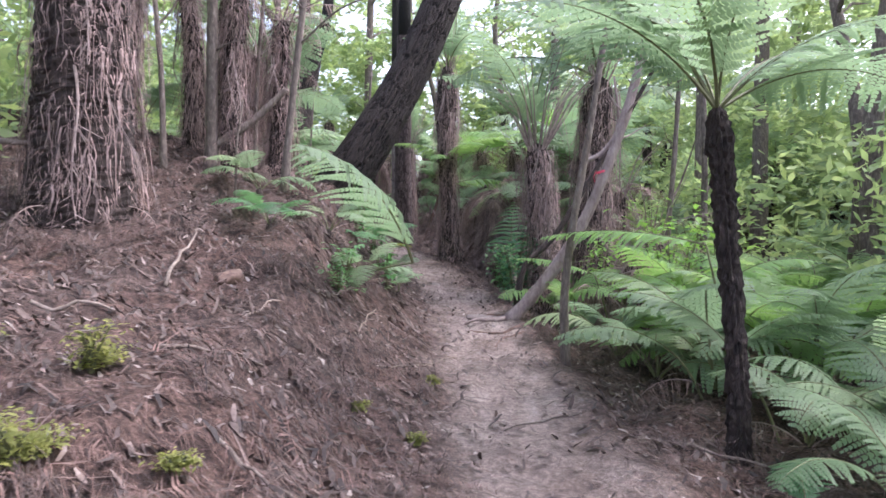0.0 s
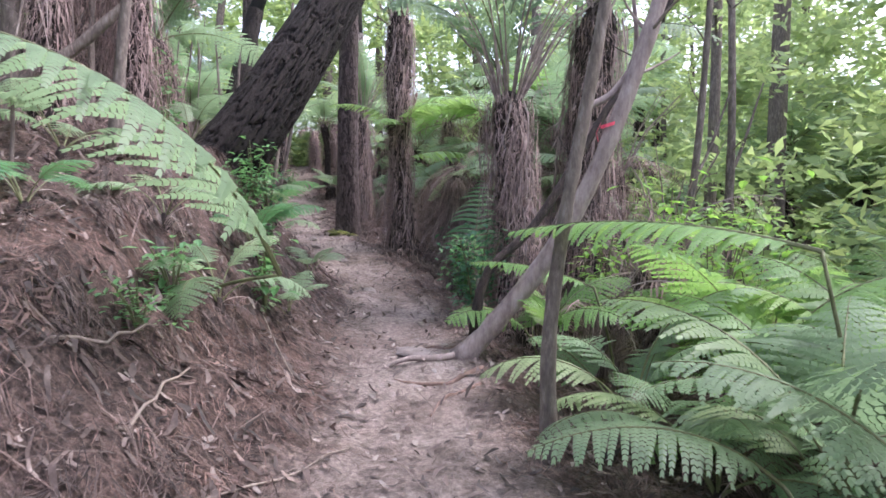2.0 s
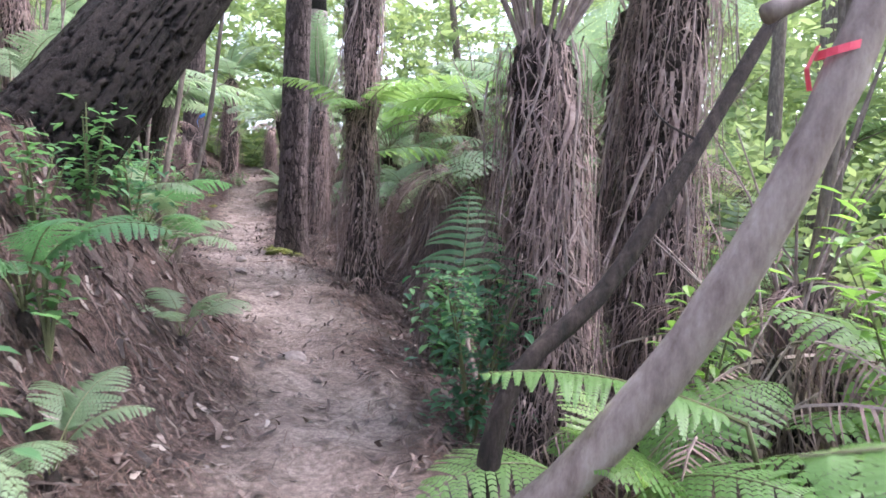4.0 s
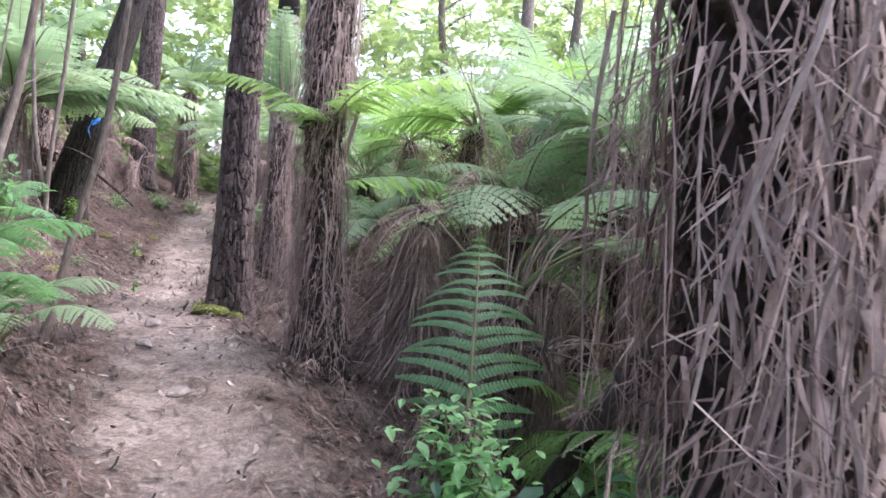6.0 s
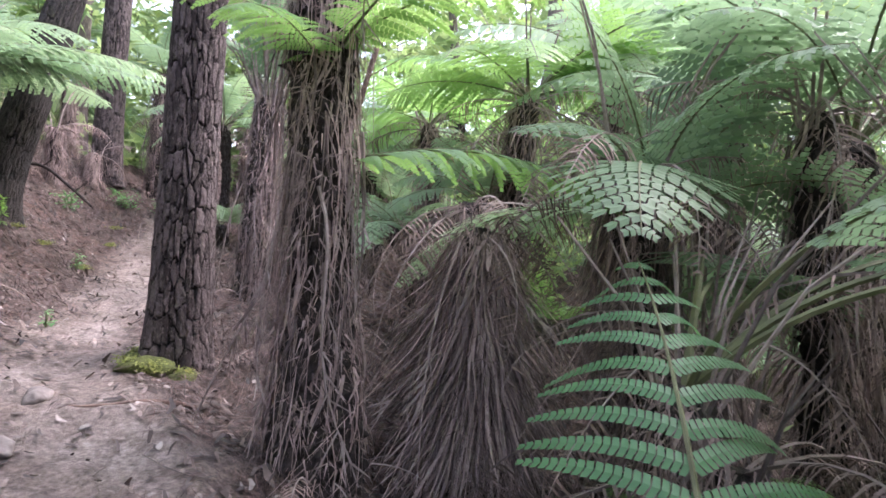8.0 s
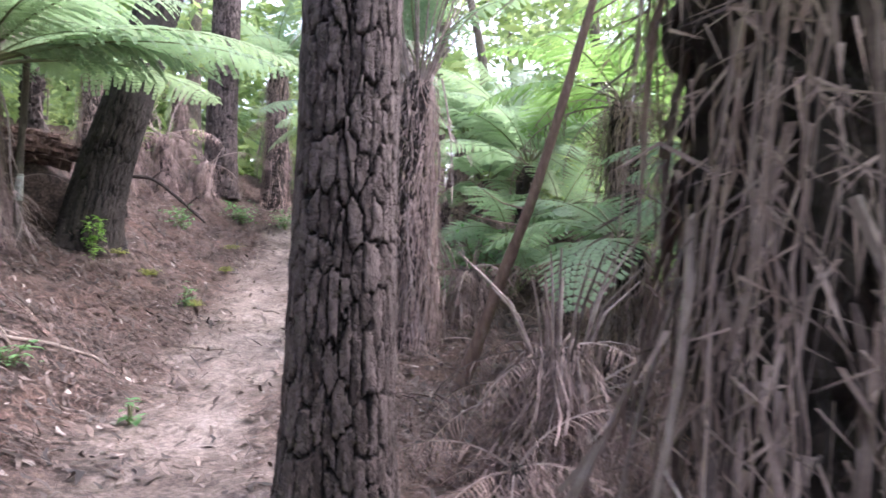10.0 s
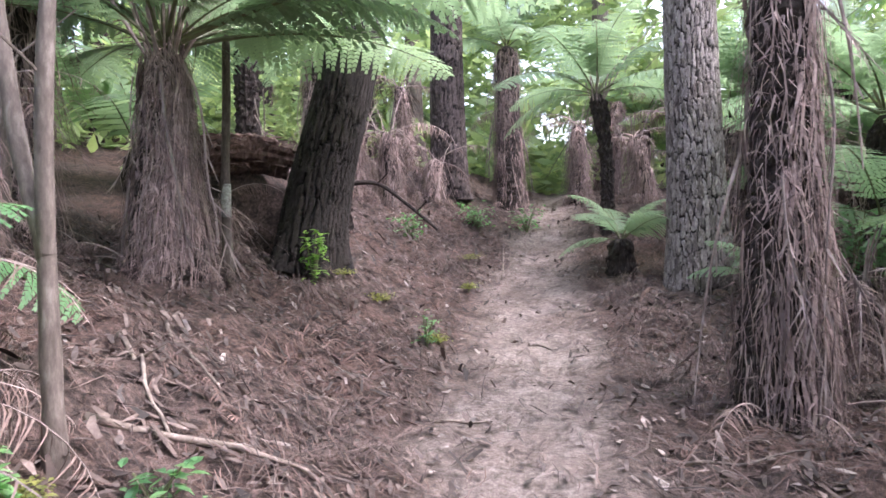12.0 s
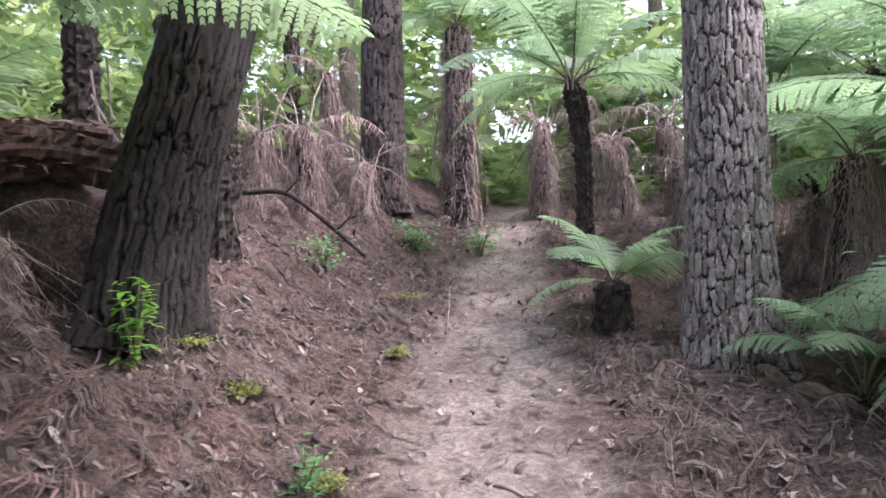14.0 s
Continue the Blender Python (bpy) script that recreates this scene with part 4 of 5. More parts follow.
# ---- slender trees ----
def sapling(x, y, stems, label, mat=BARK_SMOOTH, name="sapling", group="slender trees", category="young tree"):
    ob = thing(name, Matrix.Translation(on_ground(x, y, -0.05)), label, category, group)
    for nm, pts, r0, r1 in stems:
        b = Build()
        c = spline(pts, 28)
        w = np.random.default_rng(len(pts) + int(abs(x) * 100)).normal(0, 0.05, 28)
        rr = np.linspace(r0, r1, 28)
        b.tube(c, rr * (1 + w) * (1 + 0.5 * np.exp(-np.arange(28) / 1.5) * (nm == "trunk")), 12)
        piece(nm, b.done(nm, [mat], True), ob)
        if nm == "trunk" and len(c) > 20:
            r = np.random.default_rng(int(abs(x * 37 + y * 11) * 10))
            for k in range(3):
                p = c[int(r.integers(9, 26))]
                a, ln = r.uniform(0, 6.28), r.uniform(0.25, 0.6)
                d = np.array([math.cos(a) * ln, math.sin(a) * ln, r.uniform(0.05, 0.35)])
                t = Build()
                t.tube(spline([p, p + d * 0.5 + r.normal(0, 0.02, 3), p + d], 6), np.linspace(r1 * 0.3, r1 * 0.1, 6), 5)
                piece("twig", t.done("twig", [mat]), ob)
    return ob


forked = sapling(1.18, 6.5, [("trunk", [(0, 0, 0), (-0.02, 0, 0.7), (0.06, 0.02, 1.4), (0.2, 0.05, 2.2), (0.42, 0.1, 3.6)], 0.042, 0.026)], "slim grey brown sapling beside the track")
leaner = sapling(0.78, 8.2, [("trunk", [(0, 0, 0.0), (0.2, -0.05, 0.22), (0.62, -0.2, 0.8), (0.95, -0.3, 1.45), (1.3, -0.3, 2.4), (1.62, -0.3, 3.6)], 0.075, 0.05),
                             ("branch", [(0.85, -0.25, 1.9), (1.1, -0.22, 2.05), (1.25, -0.2, 2.35), (1.2, -0.2, 2.9)], 0.03, 0.012),
                             ("root", [(0.02, 0, 0.06), (-0.15, -0.12, 0.05), (-0.4, -0.2, 0.06), (-0.62, -0.25, -0.03)], 0.034, 0.012)], "pale leaning tree with exposed roots and pink tape", BARK_PALE)
sapling(-3.05, 9.05, [("trunk", [(0, 0, 0), (0.02, 0, 1.0), (0.05, 0, 2.2), (0.05, 0, 4.0)], 0.085, 0.06), ("branch", [(0.0, 0, 0.35), (0.5, 0.1, 0.7), (0.95, 0.2, 1.15)], 0.06, 0.04)], "grey slender tree with a slanting limb on the bank")
sapling(-2.0, 8.6, [("trunk", [(0, 0, 0), (0.1, 0, 1.0), (0.25, 0, 2.2), (0.5, 0, 4.0)], 0.05, 0.03), ("branch", [(0.22, 0, 1.9), (0.8, -0.2, 2.3), (1.5, -0.3, 2.45), (2.3, -0.4, 2.3)], 0.014, 0.005), ("branch", [(0.3, 0, 2.3), (0.0, -0.3, 2.6), (-0.5, -0.5, 2.9)], 0.012, 0.005)], "pale slanting sapling on the bank")
sapling(-3.42, 17.26, [("trunk", [(0, 0, 0), (0.0, 0, 0.7), (0.02, 0, 1.3), (0.1, 0.02, 2.2), (0.2, 0, 3.6)], 0.033, 0.022), ("branch", [(0.0, 0, 0.75), (-0.12, 0, 1.2), (-0.22, 0, 2.0), (-0.3, 0, 3.4)], 0.03, 0.02)], "forked grey sapling among needle litter")
sapling(-4.5, 16.6, [("trunk", [(0, 0, 0), (0.12, 0, 1.0), (0.4, 0.1, 2.4), (0.6, 0, 3.6)], 0.025, 0.014)], "thin pale sapling stem")
pole = sapling(-5.15, 20.4, [("trunk", [(0, 0, 0), (0.0, 0, 0.8), (0.05, 0, 1.8), (0.08, 0, 3.8)], 0.04, 0.028)], "thin dead pole with white lichen", name="dead_pole", category="pole")
lichen = Build()
lichen.tube([(0.0, 0, 0.52), (0.0, 0, 0.66), (0.01, 0, 0.8)], [0.041, 0.0425, 0.038], 10)
piece("lichen", lichen.done("lichen", [WHITE_ROT], True), pole, label="patch of white lichen")
for k, (x, y, lx, h, r0) in enumerate([(-4.3, 17.6, 0.25, 3.8, 0.019), (-4.9, 17.9, -0.2, 4.0, 0.024), (-5.3, 17.2, 0.35, 3.6, 0.016), (-4.7, 16.2, 0.5, 3.5, 0.02), (-5.8, 18.9, 0.1, 4.2, 0.045), (-5.9, 17.4, -0.3, 4.0, 0.035), (-4.05, 15.6, 0.2, 3.4, 0.018), (-2.6, 9.5, 0.3, 3.6, 0.03), (-3.5, 8.6, -0.15, 4.0, 0.04), (-2.4, 7.9, 0.1, 1.2, 0.015), (3.4, 10.4, 0.2, 4.5, 0.05), (4.6, 12.0, -0.1, 5.0, 0.07)]):
    sapling(x, y, [("trunk", [(0, 0, 0), (lx * 0.1, 0.03, h * 0.3), (lx * 0.45, -0.03, h * 0.6), (lx, 0.05, h)], r0, r0 * 0.6), ("twig", [(lx * 0.3, 0, h * 0.45), (lx * 0.3 + 0.2, 0.1, h * 0.53), (lx * 0.3 + 0.45, 0.1, h * 0.7)], r0 * 0.4, r0 * 0.15)], "thin bare understorey stem on the bank")
sapling(-3.35, 6.05, [("limb", [(-0.75, 0.2, 0.85), (-0.45, 0.1, 0.82), (-0.2, 0.08, 0.8), (0.05, 0.02, 0.68), (0.32, -0.03, 0.42)], 0.03, 0.012), ("twig", [(-0.45, 0.1, 0.82), (-0.3, 0.0, 1.0), (-0.25, -0.05, 1.12)], 0.014, 0.006)], "bare crooked pale branch beside the fern stump", STICK, name="dead_branch", category="branch")
sapling(-1.6, 12.3, [("trunk", [(0, 0, 0), (0.1, 0, 0.8), (0.16, 0.2, 1.6), (0.3, 0.3, 3.2)], 0.03, 0.018)], "thin bent sapling on the bank edge")
sapling(-2.0, 14.2, [("trunk", [(0, 0, 0), (0.14, 0.1, 0.9), (0.32, 0.2, 1.9), (0.5, 0.2, 3.6)], 0.035, 0.02)], "slim slanting sapling with blue tape")
sapling(-0.5, 18.5, [("trunk", [(0, 0, 0), (0.25, -0.15, 0.8), (0.5, -0.35, 1.6), (0.85, -0.5, 3.0)], 0.05, 0.025)], "leaning orange brown dead trunk", BARK_RED, name="dead_sapling", category="dead tree")
sapling(2.05, 12.6, [("trunk", [(-0.35, 0.1, -0.05), (-0.1, 0.0, 0.5), (0.15, -0.1, 0.95), (0.5, -0.3, 1.6), (0.95, -0.5, 2.5)], 0.09, 0.055)], "fallen dark limb leaning on ferns", FIBRE, name="fallen_limb", category="branch")
sapling(3.14, 13.50, [("shaft", [(0.02, 0.0, -0.03), (0.0, 0.0, 0.24), (-0.08, 0.06, 0.5), (-0.07, 0.12, 0.78), (-0.14, 0.13, 1.08)], 0.04, 0.026)], "bleached crooked dead limb standing among ferns", LITTER_PALE, name="dead_limb", category="branch")


FLAT = [frond_mesh("frond", e0, e1, [FROND, GREEN_STEM], 30, 9, 0.2, sd, 0.2, 76 + k, 0.35) for k, (e0, e1, sd) in enumerate([(30, -24, 8), (38, -30, -10), (20, -18, 14)])]
for k, (a, s_) in enumerate([(-38, 2.3), (-14, 2.6), (6, 2.9), (22, 3.1), (38, 2.9), (55, 2.8), (75, 2.6), (105, 2.3), (150, 2.2), (200, 2.1)]):
    piece("frond", FLAT[k % 3], skirted, Matrix.Translation((0.02, 0.02, 1.68)) @ pose(0, 0, 0, 0, 0, a) @ pose(0, 0, 0, 6 * math.sin(k * 2.3)) @ Matrix.Scale(s_, 4))
SIDE = frond_mesh("frond", 34, -22, [FROND_BRIGHT, GREEN_STEM], 24, 12, 0.24, 5, 0.1, 74, 0.35)
for a, s_, z, t_ in [(196, 1.3, 2.3, -4), (250, 1.1, 2.25, 10), (300, 1.4, 2.3, 0), (340, 1.5, 2.35, -5), (352, 1.7, 1.75, 14)]:
    piece("frond", SIDE, beside_pine, Matrix.Translation((-0.08, 0, z)) @ pose(0, 0, 0, 0, t_, a) @ Matrix.Scale(s_, 4))


def special_frond(x, y, lift, a, tilt, length, me, label, roll=0, root=None):
    ob = thing("fern", Matrix.Translation(on_ground(x, y)), label, "fern", "ground ferns")
    b = Build()
    ra = radians(a)
    fx, fy = root or (-0.25 * math.cos(ra), -0.25 * math.sin(ra))
    fz = float(height(x + fx, y + fy)) - float(height(x, y)) - 0.05
    b.tube(spline([(fx, fy, fz), (fx * 0.5, fy * 0.5, fz + (lift - fz) * 0.6), (0, 0, lift)], 8), np.linspace(0.013, 0.009, 8), 6)
    piece("stalk", b.done("stalk", [GREEN_STEM], True), ob)
    piece("frond", me, ob, Matrix.Translation((0, 0, lift)) @ pose(0, 0, 0, 0, tilt, a) @ pose(0, 0, 0, roll) @ Matrix.Scale(length, 4))
    return ob


ERECT = frond_mesh("frond", 62, 26, [FROND_DEEP, GREEN_STEM], 17, 20, 0.25, 3, 0.14, 71, 0.6, thin=0.66)
special_frond(1.16, 12.05, 0.1, 80, 0, 2.15, ERECT, "tall upright deep green fern frond")
ARCH = frond_mesh("frond", 58, 2, [FROND, GREEN_STEM], 20, 16, 0.28, 6, 0.12, 72, 0.5)
special_frond(-0.3, 6.8, 0.75, 229, 0, 2.0, ARCH, "long pale green frond arching over the bank", -10, (-0.7, 0.7))
LEVEL = frond_mesh("frond", 14, -14, [FROND_BRIGHT, GREEN_STEM], 26, 16, 0.22, 5, 0.1, 73, 0.35)
special_frond(2.35, 6.1, 1.35, 160, 0, 1.5, LEVEL, "bright yellow green frond held level over ferns")
special_frond(1.85, 8.3, 0.85, 190, -10, 1.05, LEVEL, "bright fern frond beside the leaning tree")
special_frond(2.2, 4.9, 0.45, 150, -8, 1.2, FINE[0], "soft green frond over the slope")
special_frond(1.95, 5.6, 0.4, 190, -5, 1.15, FINE[1], "soft green frond over the slope")


# ---- shrubs and small plants ----
def shrub(x, y, h, w, leaves, size, mat, label, seed, lean=(0, 0), group="shrubs", stems=5):
    r = np.random.default_rng(seed + 700)
    ob = thing("shrub", Matrix.Translation(on_ground(x, y)), label, "shrub", group)
    tips = []
    for k in range(stems):
        b = Build()
        a, o = r.uniform(0, 6.28), w * r.uniform(0.2, 0.8)
        end = np.array([math.cos(a) * o + lean[0], math.sin(a) * o + lean[1], h * r.uniform(0.7, 1.0)])
        c = spline([(0, 0, -0.03), (end[0] * 0.4, end[1] * 0.4, end[2] * 0.5), tuple(end)], 8)
        b.tube(c, np.linspace(0.012, 0.004, 8), 5)
        piece("stem", b.done("stem", [GREEN_STEM]), ob)
        tips.append(c)
    b = Build()
    for k in range(leaves):
        c = tips[int(r.integers(0, stems))]
        p = c[int(r.integers(2, 8))] + r.normal(0, 1, 3) * np.array([w * 0.3, w * 0.3, h * 0.1])
        p[2] = max(p[2], 0.04)
        a, e, s = r.uniform(0, 6.28), r.uniform(-0.5, 0.5), size * r.uniform(0.6, 1.3)
        d = np.array([math.cos(a) * math.cos(e), math.sin(a) * math.cos(e), math.sin(e)])
        t = np.cross(d, [0, 0, 1])
        t /= np.linalg.norm(t)
        n = np.cross(t, d)
        m1, m2 = p + d * s * 0.35 - n * s * 0.06, p + d * s * 0.7 - n * s * 0.1
        b.add([p, m1 + t * s * 0.27 + n * s * 0.08, m2 + t * s * 0.2 + n * s * 0.06, p + d * s - n * s * 0.22, m2 - t * s * 0.2 + n * s * 0.06, m1 - t * s * 0.27 + n * s * 0.08, m1, m2],
              [(0, 6, 1), (1, 6, 7, 2), (2, 7, 3), (0, 5, 6), (5, 4, 7, 6), (4, 3, 7)])
    piece("foliage", b.done("foliage", [mat]), ob)
    return ob


shrub(1.02, 9.62, 1.0, 0.34, 600, 0.075, LEAF_DEEP, "dense dark green shrub at the track edge", 1)
shrub(1.02, 11.3, 0.78, 0.32, 520, 0.085, LEAF_MID, "leafy mid green shrub below the upright frond", 2)
shrub(2.9, 8.6, 1.75, 0.6, 480, 0.12, LEAF_BRIGHT, "bright green broadleaf shrub in open light", 3, stems=8)
shrub(3.9, 9.8, 1.8, 0.8, 480, 0.12, LEAF_BRIGHT, "bright green broadleaf shrub in open light", 4, stems=8)
shrub(2.1, 9.3, 1.3, 0.4, 220, 0.1, LEAF_BRIGHT, "bright green broadleaf shrub in open light", 5)
shrub(-0.66, 8.0, 0.55, 0.16, 70, 0.1, LEAF, "small leafy plant on the needle bank", 6, stems=4)
shrub(-0.85, 8.9, 0.5, 0.16, 60, 0.08, LEAF, "small leafy plant on the needle bank", 7, stems=4)
for k, (x, y, n, ln, kind) in enumerate([(-1.3, 7.8, 6, 0.8, TALL), (-1.75, 6.9, 6, 0.7, TALL_DEEP), (-0.55, 8.3, 5, 0.55, TALL), (-0.95, 8.9, 6, 0.8, TALL_DEEP), (-0.7, 10.2, 5, 0.6, TALL), (-2.2, 8.2, 6, 0.9, TALL)]):
    ground_fern(x, y, n, ln, kind, 130 + k, tilt=8, lift=0.02)
shrub(-1.0, 7.1, 0.45, 0.2, 90, 0.08, LEAF, "leafy seedling on the needle bank", 63, stems=4)
shrub(-1.0, 6.6, 0.3, 0.25, 110, 0.06, LEAF, "low pale plant on the bank", 8)
shrub(-4.72, 21.05, 0.5, 0.13, 110, 0.075, LEAF_BRIGHT, "small bright shrub at the foot of the leaning pine", 9, stems=4)
shrub(-4.95, 23.9, 0.4, 0.3, 120, 0.08, LEAF, "low green shrub on the litter slope", 10)
shrub(-4.6, 25.7, 0.4, 0.4, 160, 0.08, LEAF, "low green shrub on the litter slope", 11)
shrub(-3.9, 26.0, 0.4, 0.35, 140, 0.08, LEAF, "low green shrub on the litter slope", 12)
shrub(-3.45, 20.6, 0.25, 0.12, 60, 0.05, LEAF, "tuft of green seedlings at the path edge", 13, stems=3)
shrub(-3.6, 16.6, 1.1, 0.28, 150, 0.09, LEAF, "leafy young shrub on the bank", 14)
shrub(-4.1, 16.0, 0.9, 0.4, 200, 0.1, LEAF_DEEP, "leafy young shrub on the bank", 15)
shrub(-1.75, 12.7, 1.2, 0.35, 200, 0.09, LEAF, "leafy young shrub on the bank", 16)
shrub(-1.3, 11.0, 0.6, 0.25, 120, 0.08, LEAF_DEEP, "low shrub spilling from the bank", 17)
shrub(-1.3, 10.3, 0.8, 0.25, 160, 0.09, LEAF, "leafy green shrub on the bank edge", 60)
shrub(-1.6, 11.6, 1.2, 0.3, 200, 0.09, LEAF, "leafy green shrub on the bank edge", 61)
shrub(-1.2, 9.5, 0.6, 0.25, 130, 0.08, LEAF, "leafy green shrub on the bank edge", 62)
shrub(-1.72, 3.3, 0.26, 0.16, 260, 0.04, MOSSY, "pale moss green plant on the bank", 18)
shrub(-1.55, 2.42, 0.2, 0.17, 240, 0.04, MOSSY, "pale moss green plant on the bank", 19)
shrub(-2.2, 10.3, 1.0, 0.3, 90, 0.1, LEAF, "leafy seedling below the leaning pine", 20)
shrub(2.0, 12.1, 0.6, 0.3, 40, 0.15, LEAF, "broad leaved seedling on the slope", 21, stems=3)
shrub(-0.3, 21.9, 1.0, 0.4, 220, 0.08, LEAF, "green shrub beside the large pine", 22)
for k, (x, y, w) in enumerate([(-4.25, 24.15, 0.22), (-3.75, 22.6, 0.12), (-4.64, 21.5, 0.16), (-4.15, 21.2, 0.12), (-3.4, 20.75, 0.14), (-1.67, 3.38, 0.17), (-1.5, 2.5, 0.17), (-1.78, 2.55, 0.14), (-1.07, 2.7, 0.1), (-2.25, 3.2, 0.15), (-0.08, 5.35, 0.07), (-0.18, 4.25, 0.08), (-0.55, 4.4, 0.06), (-3.3, 17.0, 0.1), (-3.0, 16.6, 0.1), (-1.16, 15.86, 0.1), (-0.98, 15.76, 0.12), (-0.78, 15.82, 0.08), (-1.2, 16.1, 0.08)]):
    shrub(x, y, 0.09, w, 420, 0.026, MOSSY, "low mossy green tuft on the litter", 40 + k, group="mossy tufts", stems=4)
shrub(-3.55, 16.75, 0.35, 0.14, 40, 0.085, LEAF_MID, "leafy seedling in the dead brush", 70, stems=3)
shrub(-3.3, 16.95, 0.25, 0.12, 34, 0.08, LEAF_MID, "leafy seedling in the dead brush", 71, stems=3)
shrub(-2.3, 17.2, 0.14, 0.08, 24, 0.06, LEAF, "tiny seedling on the needle litter", 23, stems=2)
shrub(-3.1, 17.35, 0.16, 0.12, 40, 0.07, LEAF, "tiny seedling on the needle litter", 24, stems=2)


# ---- moss, stones, roots, sticks ----
def mound(name, x, y, w, d, h, mat, label, category, seed, sink=0.3, group=""):
    r = np.random.default_rng(seed)
    me = bpy.data.meshes.new(name)
    bm = bmesh.new()
    bmesh.ops.create_icosphere(bm, subdivisions=3, radius=1.0)
    for v in bm.verts:
        k = 1 + 0.3 * noise.noise(v.co * 1.7 + Vector((seed, 0, 0))) + 0.12 * noise.noise(v.co * 5 + Vector((0, seed, 0)))
        v.co = Vector((v.co.x * w * k, v.co.y * d * k, v.co.z * h * k))
    for f in bm.faces:
        f.smooth = True
    bm.to_mesh(me)
    bm.free()
    me.materials.append(mat)
    ob = new(name, me)
    ob.matrix_basis = Matrix.Translation(on_ground(x, y, h * (1 - sink) - h * 0.85)) @ pose(0, 0, 0, 0, 0, r.uniform(0, 360))
    return tagged(ob, label, category, group)


mound("moss_cushion", -1.05, 15.86, 0.2, 0.13, 0.08, MOSS, "green moss cushion at the foot of the pine", "moss", 1)
mound("moss_cushion", -0.79, 15.8, 0.12, 0.09, 0.08, MOSS, "green moss cushion at the foot of the pine", "moss", 2)
mound("moss_cushion", -1.18, 16.05, 0.1, 0.14, 0.1, MOSS, "green moss cushion at the foot of the pine", "moss", 6)
for k, (x, y, w, d, h) in enumerate([(-0.15, 11.0, 0.16, 0.11, 0.07), (-1.45, 15.2, 0.13, 0.08, 0.06), (0.45, 8.3, 0.2, 0.14, 0.04), (-0.7, 13.4, 0.12, 0.06, 0.04), (-1.3, 14.5, 0.14, 0.06, 0.035)]):
    mound("stone", x, y, w, d, h, STONE, "worn grey stone bedded in the clay path", "stone", 20 + k, group="path stones")
mound("rotten_log_end", -1.75, 5.6, 0.2, 0.1, 0.07, BARK_RED, "lump of rotten wood in the litter", "wood", 40)


def stick(x, y, a, ln, r0, lift, label, seed, rise=0.0, mat=STICK, name="stick", group="fallen sticks", fork=0):
    r = np.random.default_rng(seed + 900)
    ob = thing(name, Matrix.Translation(on_ground(x, y)), label, "stick", group)
    n = 9
    ca, sa = math.cos(radians(a)), math.sin(radians(a))
    z0 = float(height(x, y))
    c = []
    for k in range(n):
        u = k / (n - 1)
        px, py = ca * ln * u + r.normal(0, 0.012) * ln, sa * ln * u + r.normal(0, 0.012) * ln
        c.append((px, py, float(height(x + px, y + py)) - z0 + r0 * 0.6 + lift * u * (1 - 0.5 * u) + rise * u))
    b = Build()
    b.tube(c, np.linspace(r0, r0 * 0.45, n), 7)
    piece("shaft", b.done("shaft", [mat], True), ob)
    for k in range(fork):
        b = Build()
        p = np.array(c[4 + k])
        b.tube([p, p + np.array([ca * 0.12 - sa * 0.08 * (-1) ** k, sa * 0.12 + ca * 0.08 * (-1) ** k, 0.06])], [r0 * 0.5, r0 * 0.2], 5)
        piece("twig", b.done("twig", [mat]), ob)
    return ob


stick(-1.6, 3.82, 50, 0.68, 0.014, 0.03, "thin fallen branch across the litter bank", 1)
stick(-2.5, 4.12, 22, 0.5, 0.016, 0.04, "short fallen branch across the litter bank", 31)
stick(-1.05, 3.1, -20, 0.6, 0.011, 0.03, "thin twig lying in the litter", 32)
stick(-1.45, 4.9, 70, 0.5, 0.012, 0.04, "thin twig lying in the litter", 33)
stick(-0.62, 5.3, 60, 1.45, 0.009, 0.03, "thin fallen branch reaching the path", 2)
stick(-2.1, 5.15, 95, 0.9, 0.017, 0.06, "short pale broken stick on the bank", 3, 0.15)
stick(-1.1, 5.9, 60, 0.55, 0.012, 0.05, "pale bare stick leaning on the bank", 4, 0.2)
stick(-0.75, 5.75, 75, 0.5, 0.01, 0.05, "pale bare stick leaning on the bank", 5, 0.2)
stick(-0.35, 7.4, 120, 0.6, 0.01, 0.02, "thin stick at the path edge", 6)
sapling(-6.23, 24.7, [("limb", [(-0.1, 0, 0.32), (0.4, 0.05, 0.3), (0.85, 0.1, -0.02), (1.3, 0.12, -0.4)], 0.035, 0.02), ("twig", [(0.4, 0.05, 0.3), (0.6, 0.0, 0.45)], 0.015, 0.006), ("twig", [(1.0, 0.1, -0.12), (1.2, 0.0, 0.02)], 0.014, 0.006)], "dark curved fallen branch on the litter slope", FIBRE, name="fallen_branch", category="branch")
stick(-1.75, 22.9, -95, 1.8, 0.008, 0.03, "thin pale twig curving over the needles", 8)
stick(-2.1, 22.9, -80, 0.5, 0.007, 0.02, "thin curved twig beside the path", 9)
stick(-3.65, 17.6, 25, 0.9, 0.02, 0.0, "pale fallen stick by the sapling", 10)
stick(-4.2, 18.3, -35, 1.0, 0.014, 0.03, "weathered fallen stick below the tree fern", 11, fork=1)
stick(-4.3, 18.7, -30, 0.8, 0.012, 0.06, "weathered fallen stick below the tree fern", 12)
stick(-2.75, 21.15, -25, 0.22, 0.014, 0.01, "short curled stick lying on the path", 13)
stick(-2.85, 19.0, 40, 0.4, 0.011, 0.01, "short stick on the path edge", 14)
stick(-3.6, 23.4, 100, 0.4, 0.009, 0.0, "upright broken twig by the path", 15, 0.3)
stick(1.35, 4.6, -25, 1.3, 0.012, 0.05, "thin branch fallen down the slope", 16, 0.05)
